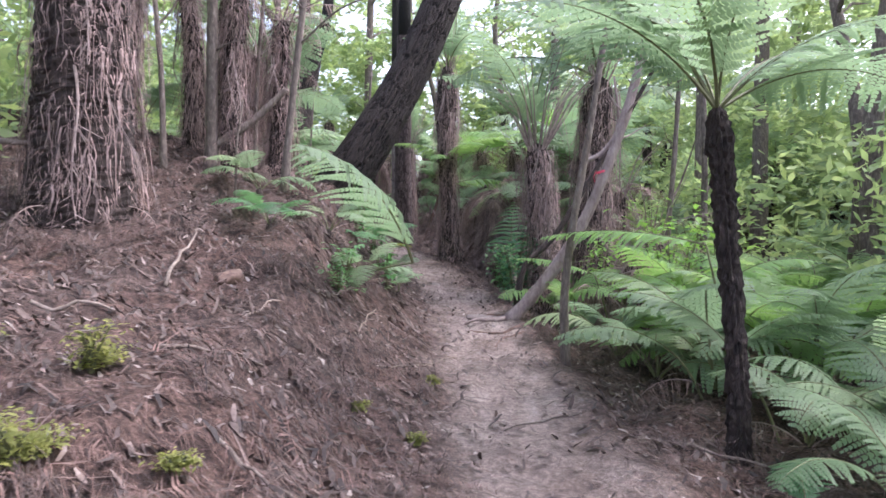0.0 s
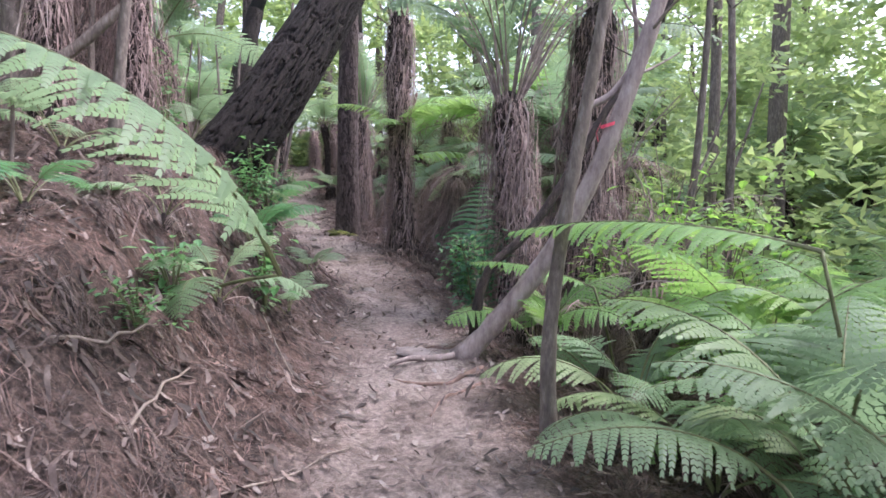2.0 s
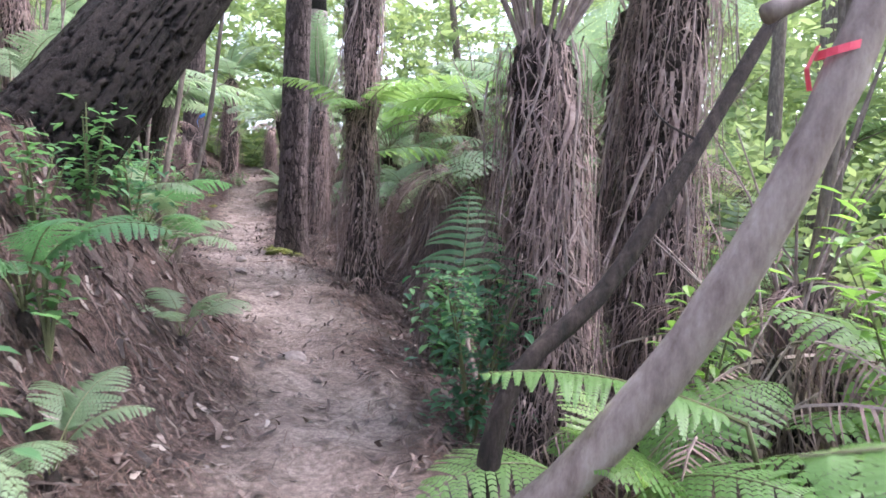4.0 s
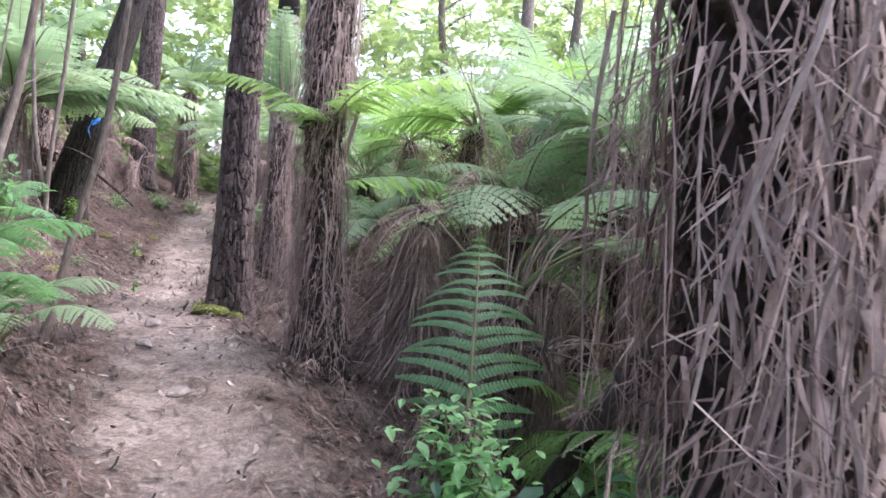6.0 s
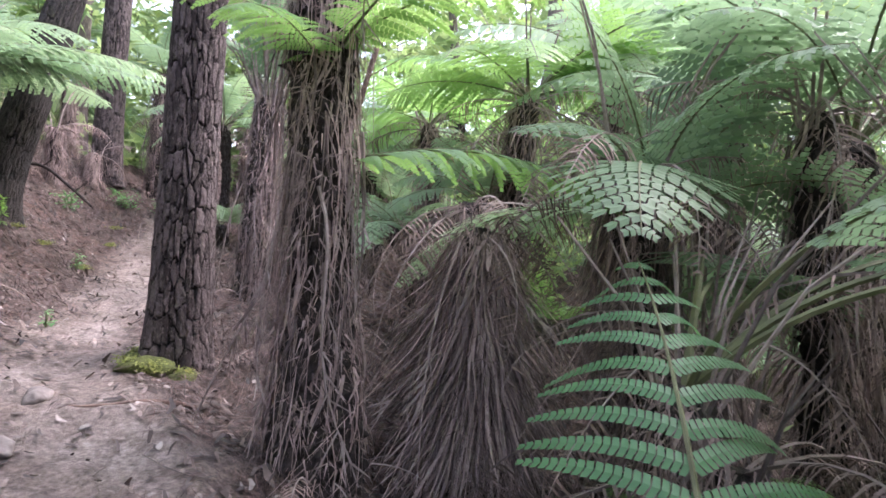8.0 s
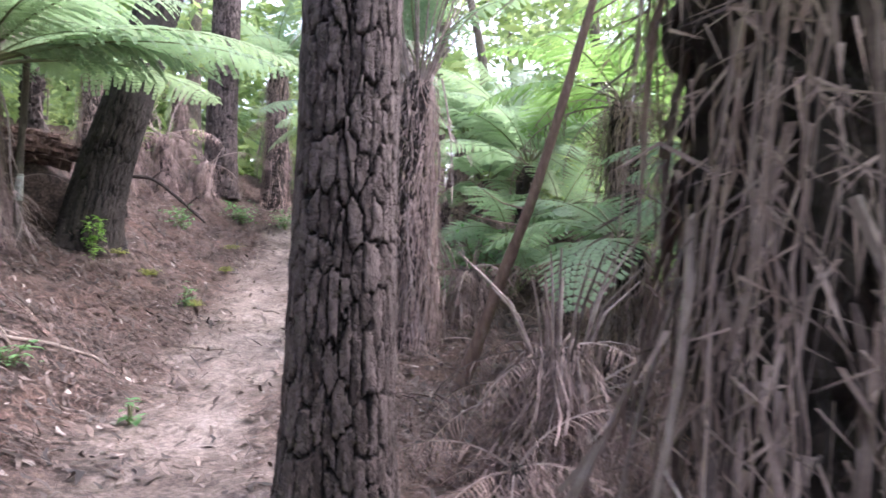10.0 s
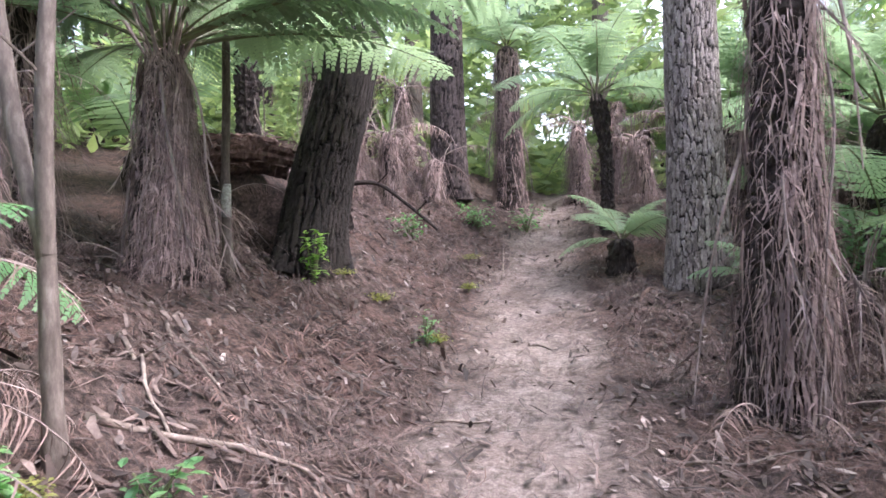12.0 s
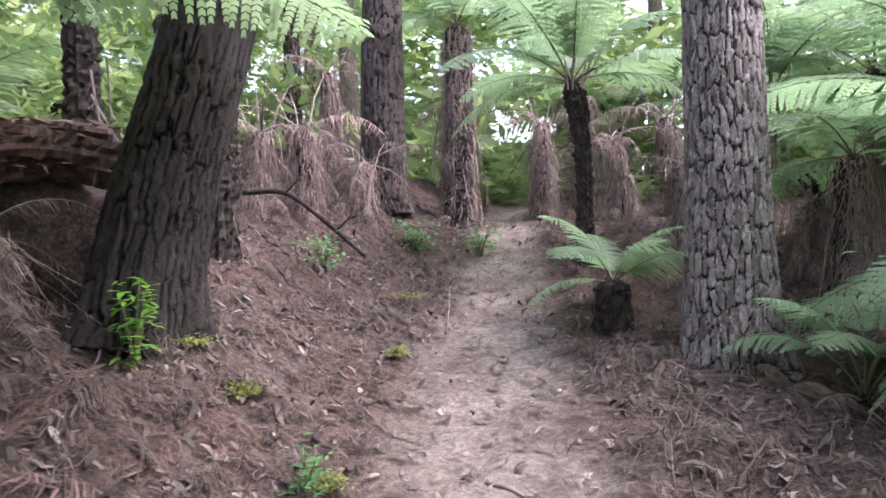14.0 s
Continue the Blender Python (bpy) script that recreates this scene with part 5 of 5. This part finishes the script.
stick(1.0, 4.9, 200, 0.6, 0.01, 0.02, "thin twig at the path edge", 17)
stick(2.6, 3.9, 50, 1.5, 0.015, 0.0, "slanting dead stick among the ferns", 18, 0.9)
stick(0.25, 13.2, -30, 0.5, 0.009, 0.02, "dry twig at the path edge", 19)
stick(1.5, 11.0, 60, 0.6, 0.02, 0.0, "pale broken limb against the fern", 20, 0.9)
stick(1.2, 10.6, 95, 1.1, 0.025, 0.0, "slanting grey limb against the ferns", 21, 0.7)
stick(-1.6, 18.9, 20, 0.7, 0.01, 0.03, "thin twig in the needles", 22)

def rotten_log(pts, r0, label, seed):
    """A decayed log: lumpy, flattened, broken at the ends."""
    r = np.random.default_rng(seed)
    c = spline(pts, 26)
    ob = thing("rotten_log", Matrix.Translation(Vector(c[13])), label, "log", "rotten logs")
    c = c - c[13]
    b = Build()
    n = 14
    t = c[-1] - c[0]
    t /= np.linalg.norm(t)
    sd = np.cross(t, [0, 0, 1.0])
    sd /= np.linalg.norm(sd)
    a = np.arange(n) / n * 6.283
    R_ = r0 * (1 + r.normal(0, 0.13, (26, n))) * (1 + 0.25 * np.sin(3 * a + seed))[None, :]
    R_[0] *= 0.55
    R_[-1] *= 0.5
    V = c[:, None, :] + R_[..., None] * (np.cos(a)[None, :, None] * sd + 0.7 * np.sin(a)[None, :, None] * np.array([0, 0, 1.0]))
    F = [(k * n + j, k * n + (j + 1) % n, (k + 1) * n + (j + 1) % n, (k + 1) * n + j) for k in range(25) for j in range(n)]
    b.add(list(V.reshape(-1, 3)), F + [tuple(range(n))[::-1], tuple(25 * n + j for j in range(n))])
    piece("trunk", b.done("trunk", [BARK_ROT]), ob)
    b = Build()
    for k in range(60):
        p = c[int(r.integers(1, 25))] + sd * r.normal(0, r0 * 0.6) + np.array([0, 0, r0 * 0.6])
        d = np.array([r.normal(0, 0.12), r.normal(0, 0.12), -abs(r.normal(0, 0.06))])
        w = np.array([0.012 * r.normal(), 0.012 * r.normal(), 0.01])
        b.add([p, p + d * 0.5 + w, p + d, p + d * 0.5 - w], [(0, 1, 2, 3)])
    piece("bark_crust", b.done("bark_crust", [NEEDLE]), ob, label="loose red brown bark flakes")
    return ob


mound("hummock", -6.15, 21.95, 0.85, 0.62, 1.05, FLOOR, "hummock of earth and litter under rotten logs", "bank", 61)
rotten_log([(-5.91, 20.89, 2.68), (-5.71, 21.40, 2.76), (-5.39, 21.83, 2.68)], 0.13, "rotten red brown log bridging a dark hollow", 300)
rotten_log([(-5.91, 21.10, 2.56), (-5.68, 21.51, 2.61), (-5.39, 21.72, 2.54)], 0.09, "rotten red brown log bridging a dark hollow", 301)
rotten_log([(-6.46, 21.44, 2.89), (-6.14, 21.88, 2.94), (-5.78, 22.12, 2.90)], 0.12, "rotten red brown log bridging a dark hollow", 302)
sapling(1.00, 8.42, [("trunk", [(-0.12, -0.1, -0.02), (0.0, 0.0, 0.66), (0.37, 0.11, 1.03), (0.72, 0.22, 1.54), (1.04, 0.34, 2.05), (1.34, 0.46, 2.52), (1.84, 0.56, 3.42)], 0.04, 0.024)], "dark crooked stem behind the pale leaning tree", FIBRE, name="crooked_stem", category="young tree")


def roots():
    ob = thing("tree_root", Matrix.Translation((0, 0, 0)), "bare roots crossing the clay path as low steps", "root")
    for pts, r0 in [([(0.95, 7.9), (0.7, 7.72), (0.45, 7.66), (0.3, 7.7)], 0.03), ([(0.8, 8.3), (0.55, 8.42), (0.35, 8.4)], 0.022), ([(0.9, 7.6), (0.65, 7.35), (0.55, 7.1)], 0.02),
                    ([(-0.6, 15.3), (-0.95, 15.05), (-1.25, 15.0)], 0.02),
                    ([(-1.25, 22.8), (-1.0, 22.4), (-0.7, 22.3)], 0.07), ([(-1.7, 22.9), (-1.9, 22.6), (-1.95, 22.3)], 0.04)]:
        c = spline([(x, y, float(height(x, y)) + r0 * 0.35) for x, y in pts], 14)
        for p in c:
            p[2] = float(height(p[0], p[1])) - r0 * 0.15
        b = Build()
        b.tube(c, np.linspace(r0, r0 * 0.4, 14), 9)
        piece("root", b.done("root", [BARK_RED], True), ob)


roots()


def tape(x, y, z, r, mat, label, tail):
    ob = thing("marker_tape", Matrix.Translation((x, y, z)), label, "tape")
    b = Build()
    n = 14
    ring = [(math.cos(k / n * 6.283) * r, math.sin(k / n * 6.283) * r, h + 0.02 * math.cos(k / n * 6.283)) for h in (-0.012, 0.012) for k in range(n)]
    b.add(ring, [(k, (k + 1) % n, n + (k + 1) % n, n + k) for k in range(n)])
    piece("band", b.done("band", [mat]), ob)
    b = Build()
    b.add([(-r, -0.01, 0.01), (-r, 0.012, 0.01), (-r - 0.03, 0.015, -tail * 0.5), (-r - 0.03, -0.01, -tail * 0.5), (-r - 0.01, 0.0, -tail), (-r - 0.015, 0.02, -tail)], [(0, 1, 2, 3), (3, 2, 5, 4)])
    piece("tail", b.done("tail", [mat]), ob)


tape(1.83, 7.9, 1.98, 0.066, PINK, "bright pink tape tied round the leaning tree", 0.12)
tape(-1.75, 14.35, 2.45, 0.03, BLUE, "small blue tape tied to a sapling", 0.14)


# ---- the woods around ----
def foliage_tree(label, h, r0, leaves, seed):
    """A tall slender tree: trunk, limbs and a loose crown of small leaf sprays."""
    r = np.random.default_rng(seed)
    ob = thing("tree", Matrix.Translation((0, 0, -50)), label, "tree", "trees of the wood")
    c = spline([(0, 0, -0.3), (r.normal(0, 0.1), r.normal(0, 0.1), h * 0.3), (r.normal(0, 0.3), r.normal(0, 0.3), h * 0.65), (r.normal(0, 0.5), r.normal(0, 0.5), h)], 20)
    b = Build()
    b.tube(c, np.linspace(r0, r0 * 0.35, 20) * (1 + r.normal(0, 0.04, 20)), 14)
    piece("trunk", b.done("trunk", [BARK_SMOOTH], True), ob)
    f = Build()
    for k in range(9):
        p = c[int(r.integers(9, 20))]
        a, ln = r.uniform(0, 6.28), r.uniform(0.8, 2.0)
        q = p + np.array([math.cos(a) * ln, math.sin(a) * ln, r.uniform(0.0, 0.9)])
        b = Build()
        b.tube([p, (p + q) / 2 + np.array([0, 0, 0.1]), q], [r0 * 0.3, r0 * 0.2, 0.01], 5)
        piece("limb", b.done("limb", [BARK_SMOOTH]), ob)
        for j in range(leaves // 9):
            sprig(f, p + (q - p) * r.uniform(0.35, 1.1) + r.normal(0, 0.28, 3), r, 0.16)
    piece("crown", f.done("crown", [CANOPY]), ob)
    return ob


def sprig(b, p, r, s):
    """One small leaf: a bent kite of two triangles."""
    d = r.normal(0, 1, 3) * np.array([1, 1, 0.6])
    d /= np.linalg.norm(d)
    t = np.cross(d, r.normal(0, 1, 3))
    t /= np.linalg.norm(t)
    k = s * r.uniform(0.5, 1.2)
    b.add([p, p + d * k * 0.5 + t * k * 0.22, p + d * k, p + d * k * 0.5 - t * k * 0.22], [(0, 1, 2, 3)])


def place_all(protos, spots, drop=0.0):
    for k, (x, y, s, a) in enumerate(spots):
        m = Matrix.Translation(on_ground(x, y, -drop)) @ pose(0, 0, 0, 0, 0, a)
        p = protos[k % len(protos)]
        if k < len(protos):
            p.matrix_basis = m
        else:
            copy_thing(p, m)


def clear_of_walk(x, y, d):
    """Whether a spot keeps d metres from the track's edges and off the open ground beside it."""
    left, right = np.interp(y, PATH_Y, PATH_L), np.interp(y, PATH_Y, PATH_R)
    return x < left - d or x > right + d


def spots(n, x0, x1, y0, y1, gap, d, seed):
    r = np.random.default_rng(seed)
    out = []
    for _ in range(n * 60):
        x, y = r.uniform(x0, x1), r.uniform(y0, y1)
        if len(out) < n and clear_of_walk(x, y, d) and all((x - q[0]) ** 2 + (y - q[1]) ** 2 > gap * gap for q in out):
            out.append((x, y, 1.0, r.uniform(0, 360)))
    return out


trees = [foliage_tree("tall grey tree with a thin leafy crown", 10 + k, 0.12 + 0.04 * k, 520, 800 + k) for k in range(4)]
whites = [(5.4, 14.7, 1, 0), (7.2, 12.0, 1, 90), (-7.5, 30.5, 1, 10), (-3.4, 31.5, 1, 60)]
# the last set stands unseen behind the start, added to close off light
place_all(trees, whites + spots(16, 3.8, 20, 3, 34, 2.6, 4.5, 1) + spots(12, -18, -6.2, 4, 36, 2.6, 4.2, 2) + spots(6, -12, 8, 31, 44, 2.6, 0, 3) + spots(10, -14, 14, -16, -3, 2.5, 2.2, 4))


def far_fern(k):
    r = np.random.default_rng(900 + k)
    h = (1.3, 2.2, 3.2, 0.5)[k]
    ob = thing("tree_fern", Matrix.Translation((0, 0, -50)), "tree fern in the thicket with arching green fronds", "tree fern", "tree ferns in the thicket")
    piece("trunk", fibre_trunk([(0, 0, -0.2), (0.04, 0, h * 0.5), (0, 0, h)], [0.19, 0.15, 0.15], 90 + k, 16, 0.1, 0.03), ob)
    if k < 3:
        piece("skirt", thatch(np.array([(0, 0, -0.2), (0, 0, h)], float), [0.19, 0.15], h, 130, 0.1, 1.0, 0.1, 0.12, 90 + k), ob, label="matted thatch of dry brown fronds")
    for j in range(13):
        piece("frond", FAR[int(r.integers(0, 3))], ob, Matrix.Translation((0, 0, h)) @ pose(0, 0, 0, 0, r.normal(-8, 10), j * 27.7 + r.uniform(-9, 9)) @ pose(0, 0, 0, r.normal(0, 12)) @ Matrix.Scale(r.uniform(1.5, 2.3), 4))
    return ob


ferns = [far_fern(k) for k in range(4)]
# the last spots lie behind the start, out of view, to block light
place_all(ferns, spots(46, 3.2, 15, 5, 34, 1.45, 3.2, 11) + spots(26, -14, -5.8, 5, 34, 1.5, 3.4, 12) + spots(16, -9, 6, 30, 38, 1.5, 1.2, 13) + spots(8, -10, 10, -9, -3, 2, 2.0, 14))


def sprays(n, per, where, size, seed):
    """Loose sprays of small leaves, gathered on unseen twigs."""
    r = np.random.default_rng(seed)
    P, got = [], 0
    while got < n:
        c = where(r)
        if c is None:
            continue
        got += 1
        axis = r.normal(0, 1, 3) * np.array([1, 1, 0.35])
        axis /= np.linalg.norm(axis)
        base = c + axis * r.uniform(-0.7, 0.7, (per, 1)) + r.normal(0, 0.16, (per, 3))
        d = r.normal(0, 1, (per, 3)) * np.array([1, 1, 0.5])
        d /= np.linalg.norm(d, axis=1)[:, None]
        t = np.cross(d, r.normal(0, 1, (per, 3)))
        t /= np.linalg.norm(t, axis=1)[:, None]
        s = size * r.uniform(0.5, 1.3, (per, 1))
        P.append(np.stack([base, base + d * s * 0.4 + t * s * 0.17, base + d * s, base + d * s * 0.4 - t * s * 0.17], 1).reshape(-1, 3))
    v = np.concatenate(P)
    return v, np.arange(len(v)).reshape(-1, 4).tolist()


def ring_spot(r):
    x, y = r.uniform(-17, 18), r.uniform(-6, 41)
    left, right = np.interp(y, PATH_Y, PATH_L), np.interp(y, PATH_Y, PATH_R)
    away = max(left - x, x - right) if y < 28.5 else max(left - x, x - right, (y - 28.5) * 1.5 + 2)
    if away < 4.6:
        return None
    top = 2.0 + 0.75 * (away - 4)
    z = min(top, 13) * r.uniform(0.02, 1) ** 1.4
    p = np.array([x, y, float(height(x, y)) + z])
    return p if fbm(x, y + 0.7 * z, 0.45, 77) > -0.6 else None


# spots for the added leaf cover overhead, above the view
def over_spot(r):
    x, y = r.uniform(-12, 12), r.uniform(-8, 34)
    return np.array([x, y, float(height(x, y)) + r.uniform(6.5, 12)]) if fbm(x, y, 0.7, 78) > 0.1 else None


v, f = sprays(3000, 52, ring_spot, 0.26, 31)
tagged(new("thicket", mesh_of("thicket", v, f, [CANOPY])), "sunlit thicket of mixed green leaves around the track", "foliage", kind="stuff")
def wall_spot(r):
    x, y = r.uniform(-18, 18), r.uniform(0, 41)
    if not (y > 29.5 or x > 9 or x < -11):
        return None
    return np.array([x, y, float(height(x, y)) + 11 * r.uniform(0.0, 1) ** 1.5])


v, f = sprays(2300, 50, wall_spot, 0.5, 33)
tagged(new("far_foliage", mesh_of("far_foliage", v, f, [CANOPY])), "bright leafy wall of the farther wood", "foliage", kind="stuff")
for k, (x, y, s_, a) in enumerate(spots(14, 2.0, 6, 12, 27, 0.9, 1.7, 51) + spots(10, -8, -4, 8, 27, 1.0, 4.2, 52)):
    ground_fern(x, y, 7, 1.2, (MID, MID_BRIGHT, TALL)[k % 3], 80 + k, tilt=-8, lift=0.04)
# unseen leaves added overhead so the ground gets softer, broken light
v, f = sprays(130, 40, over_spot, 0.26, 32)
tagged(new("canopy", mesh_of("canopy", v, f, [CANOPY])), "unseen leaf cover added overhead to soften the light", "foliage", kind="stuff")


# ---- litter on the floor ----
def scatter(n, seed, x0, x1, y0, y1, keep):
    r = np.random.default_rng(seed)
    x, y = r.uniform(x0, x1, n * 3), r.uniform(y0, y1, n * 3)
    left, right = np.interp(y, PATH_Y, PATH_L), np.interp(y, PATH_Y, PATH_R)
    off = np.maximum(left - x, x - right) + 0.08 * fbm(x, y, 2.3, 11)
    ok = r.uniform(0, 1, n * 3) < keep(off)
    return x[ok][:n], y[ok][:n], r


def strips(x, y, r, length, width, bend, lift):
    """Thin bent strips lying about on the ground."""
    n = len(x)
    a, ln = r.uniform(0, 6.28, n), length * r.uniform(0.4, 1.4, n)
    ca, sa = np.cos(a), np.sin(a)
    rows = []
    off = r.normal(0, bend, n)
    up0, up1 = np.abs(r.normal(0, lift, n)), np.abs(r.normal(0, lift, n))
    for u in (-0.5, 0.0, 0.5):
        px, py = x + ca * ln * u - sa * off * ln * (0.25 - u * u) * 4, y + sa * ln * u + ca * off * ln * (0.25 - u * u) * 4
        pz = height(px, py) + 0.004 + up0 * (0.5 - u) + up1 * (0.5 + u)
        w = width * r.uniform(0.6, 1.3, n) * (1 - abs(u))
        rows += [np.c_[px - sa * w, py + ca * w, pz], np.c_[px + sa * w, py - ca * w, pz + 0.3 * w]]
    v = np.stack(rows, 1).reshape(-1, 3)
    k = np.arange(n)[:, None] * 6
    f = np.concatenate([k + np.array([[0, 1, 3, 2]]), k + np.array([[2, 3, 5, 4]])], 0)
    return v, f.tolist()


duff = lambda off: np.where(off < -0.25, 0.04, np.where(off < 0.1, 0.35, np.exp(-np.maximum(off, 0) / 4.0)))
x, y, r = scatter(105000, 41, -7.5, 3.2, 1.2, 30, duff)
v, f = strips(x, y, r, 0.095, 0.0024, 0.2, 0.018)
tagged(new("needle_litter", mesh_of("needle_litter", v, f, [NEEDLE])), "reddish brown carpet of fallen pine needles", "litter", kind="stuff")
x, y, r = scatter(26000, 42, -7.0, 3.2, 1.2, 29, lambda off: np.where(off < -0.25, 0.5, 0.9))
v, f = strips(x, y, r, 0.062, 0.012, 0.25, 0.024)
tagged(new("leaf_litter", mesh_of("leaf_litter", v, f, [LITTER])), "scattered dry tan leaves on the forest floor", "litter", kind="stuff")
x, y, r = scatter(15000, 43, -7.5, 3.2, 1.2, 30, lambda off: np.where(off < 0.0, 0.02, np.exp(-np.maximum(off, 0) / 3.0)))
v, f = strips(x, y, r, 0.17, 0.0026, 0.3, 0.04)
tagged(new("twig_litter", mesh_of("twig_litter", v, f, [TWIGS])), "tangle of dry fern stalks and twigs on the banks", "litter", kind="stuff")
x, y, r = scatter(2600, 46, -6.0, 2.5, 1.2, 27, lambda off: np.where(off < -0.25, 0.35, 0.9))
v, f = strips(x, y, r, 0.062, 0.016, 0.25, 0.012)
tagged(new("leaf_litter", mesh_of("leaf_litter", v, f, [LITTER_PALE])), "bleached pale fallen leaves dotted over the litter", "litter", kind="stuff")


x, y, r = scatter(9000, 47, -6.5, 2.8, 1.2, 28, lambda off: np.where(off < -0.25, 0.12, np.where(off < 0.1, 0.6, 0.95)))
v, f = strips(x, y, r, 0.1, 0.017, 0.3, 0.035)
tagged(new("leaf_litter", mesh_of("leaf_litter", v, f, [LITTER_DARK])), "curled brown leaves and bark chips in the litter", "litter", kind="stuff")
x, y, r = scatter(3200, 48, -6.5, 2.8, 1.2, 28, lambda off: np.where(off < -0.25, 0.06, np.where(off < 0.1, 0.5, 0.95)))
v, f = strips(x, y, r, 0.34, 0.0055, 0.12, 0.05)
tagged(new("twig_litter", mesh_of("twig_litter", v, f, [TWIGS])), "longer dry twigs lying over the needles", "litter", kind="stuff")


def needle_heaps():
    """Small heaps of matted needles and stalks, denser than the carpet round them."""
    r = np.random.default_rng(49)
    cx, cy, _ = scatter(520, 50, -6.0, 2.6, 1.6, 27, lambda off: np.where(off < 0.05, 0.0, np.exp(-np.maximum(off, 0) / 3.0)))
    n = 70
    rad = np.repeat(r.uniform(0.06, 0.22, len(cx)), n)
    px, py = np.repeat(cx, n) + rad * r.normal(0, 0.6, len(rad)), np.repeat(cy, n) + rad * r.normal(0, 0.6, len(rad))
    v, f = strips(px, py, r, 0.13, 0.0028, 0.3, 0.05)
    hump = 0.4 * rad * np.exp(-((px - np.repeat(cx, n)) ** 2 + (py - np.repeat(cy, n)) ** 2) / (rad * rad)) * r.uniform(0.0, 1.0, len(rad))
    v[:, 2] += np.repeat(hump, 6)
    tagged(new("needle_litter", mesh_of("needle_litter", v, f, [TWIGS])), "small matted heaps of needles and fern stalks", "litter", kind="stuff")


needle_heaps()


def fern_litter():
    """Whole dry fronds fallen on the banks, flattened to the slope."""
    r = np.random.default_rng(44)
    src = [frond_mesh("dry", e0, e1, [FROND_DRY], 24, 3, 0.16, sd, 0.2, 80 + k, 0.4, 0.25, 0.006, 0.45) for k, (e0, e1, sd) in enumerate([(12, -8, 30), (8, -12, -35), (15, -5, 5)])]
    flat = []
    for me in src:
        co = np.zeros(len(me.vertices) * 3)
        me.vertices.foreach_get("co", co)
        flat.append((co.reshape(-1, 3), [tuple(p.vertices) for p in me.polygons]))
    V, F, n = [], [], 0
    x, y, _ = scatter(420, 45, -5.5, 3.2, 1.5, 25, lambda off: np.where(off < 0.25, 0.0, np.exp(-np.maximum(off, 0) / 2.5)))
    for px, py in zip(x, y):
        co, fs = flat[int(r.integers(0, 3))]
        a, s = r.uniform(0, 6.28), r.uniform(0.3, 0.75)
        X = px + s * (co[:, 0] * math.cos(a) - co[:, 1] * math.sin(a))
        Y = py + s * (co[:, 0] * math.sin(a) + co[:, 1] * math.cos(a))
        Z = height(X, Y) + 0.015 + s * np.abs(co[:, 2]) * 0.5 + r.uniform(0, 0.03)
        V.append(np.c_[X, Y, Z])
        F += [tuple(q + n for q in f) for f in fs]
        n += len(co)
    me = mesh_of("fern_litter", np.concatenate(V), F, [NEEDLE])
    tagged(new("fern_litter", me), "dry brown fern fronds fallen over the banks", "litter", kind="stuff")


fern_litter()
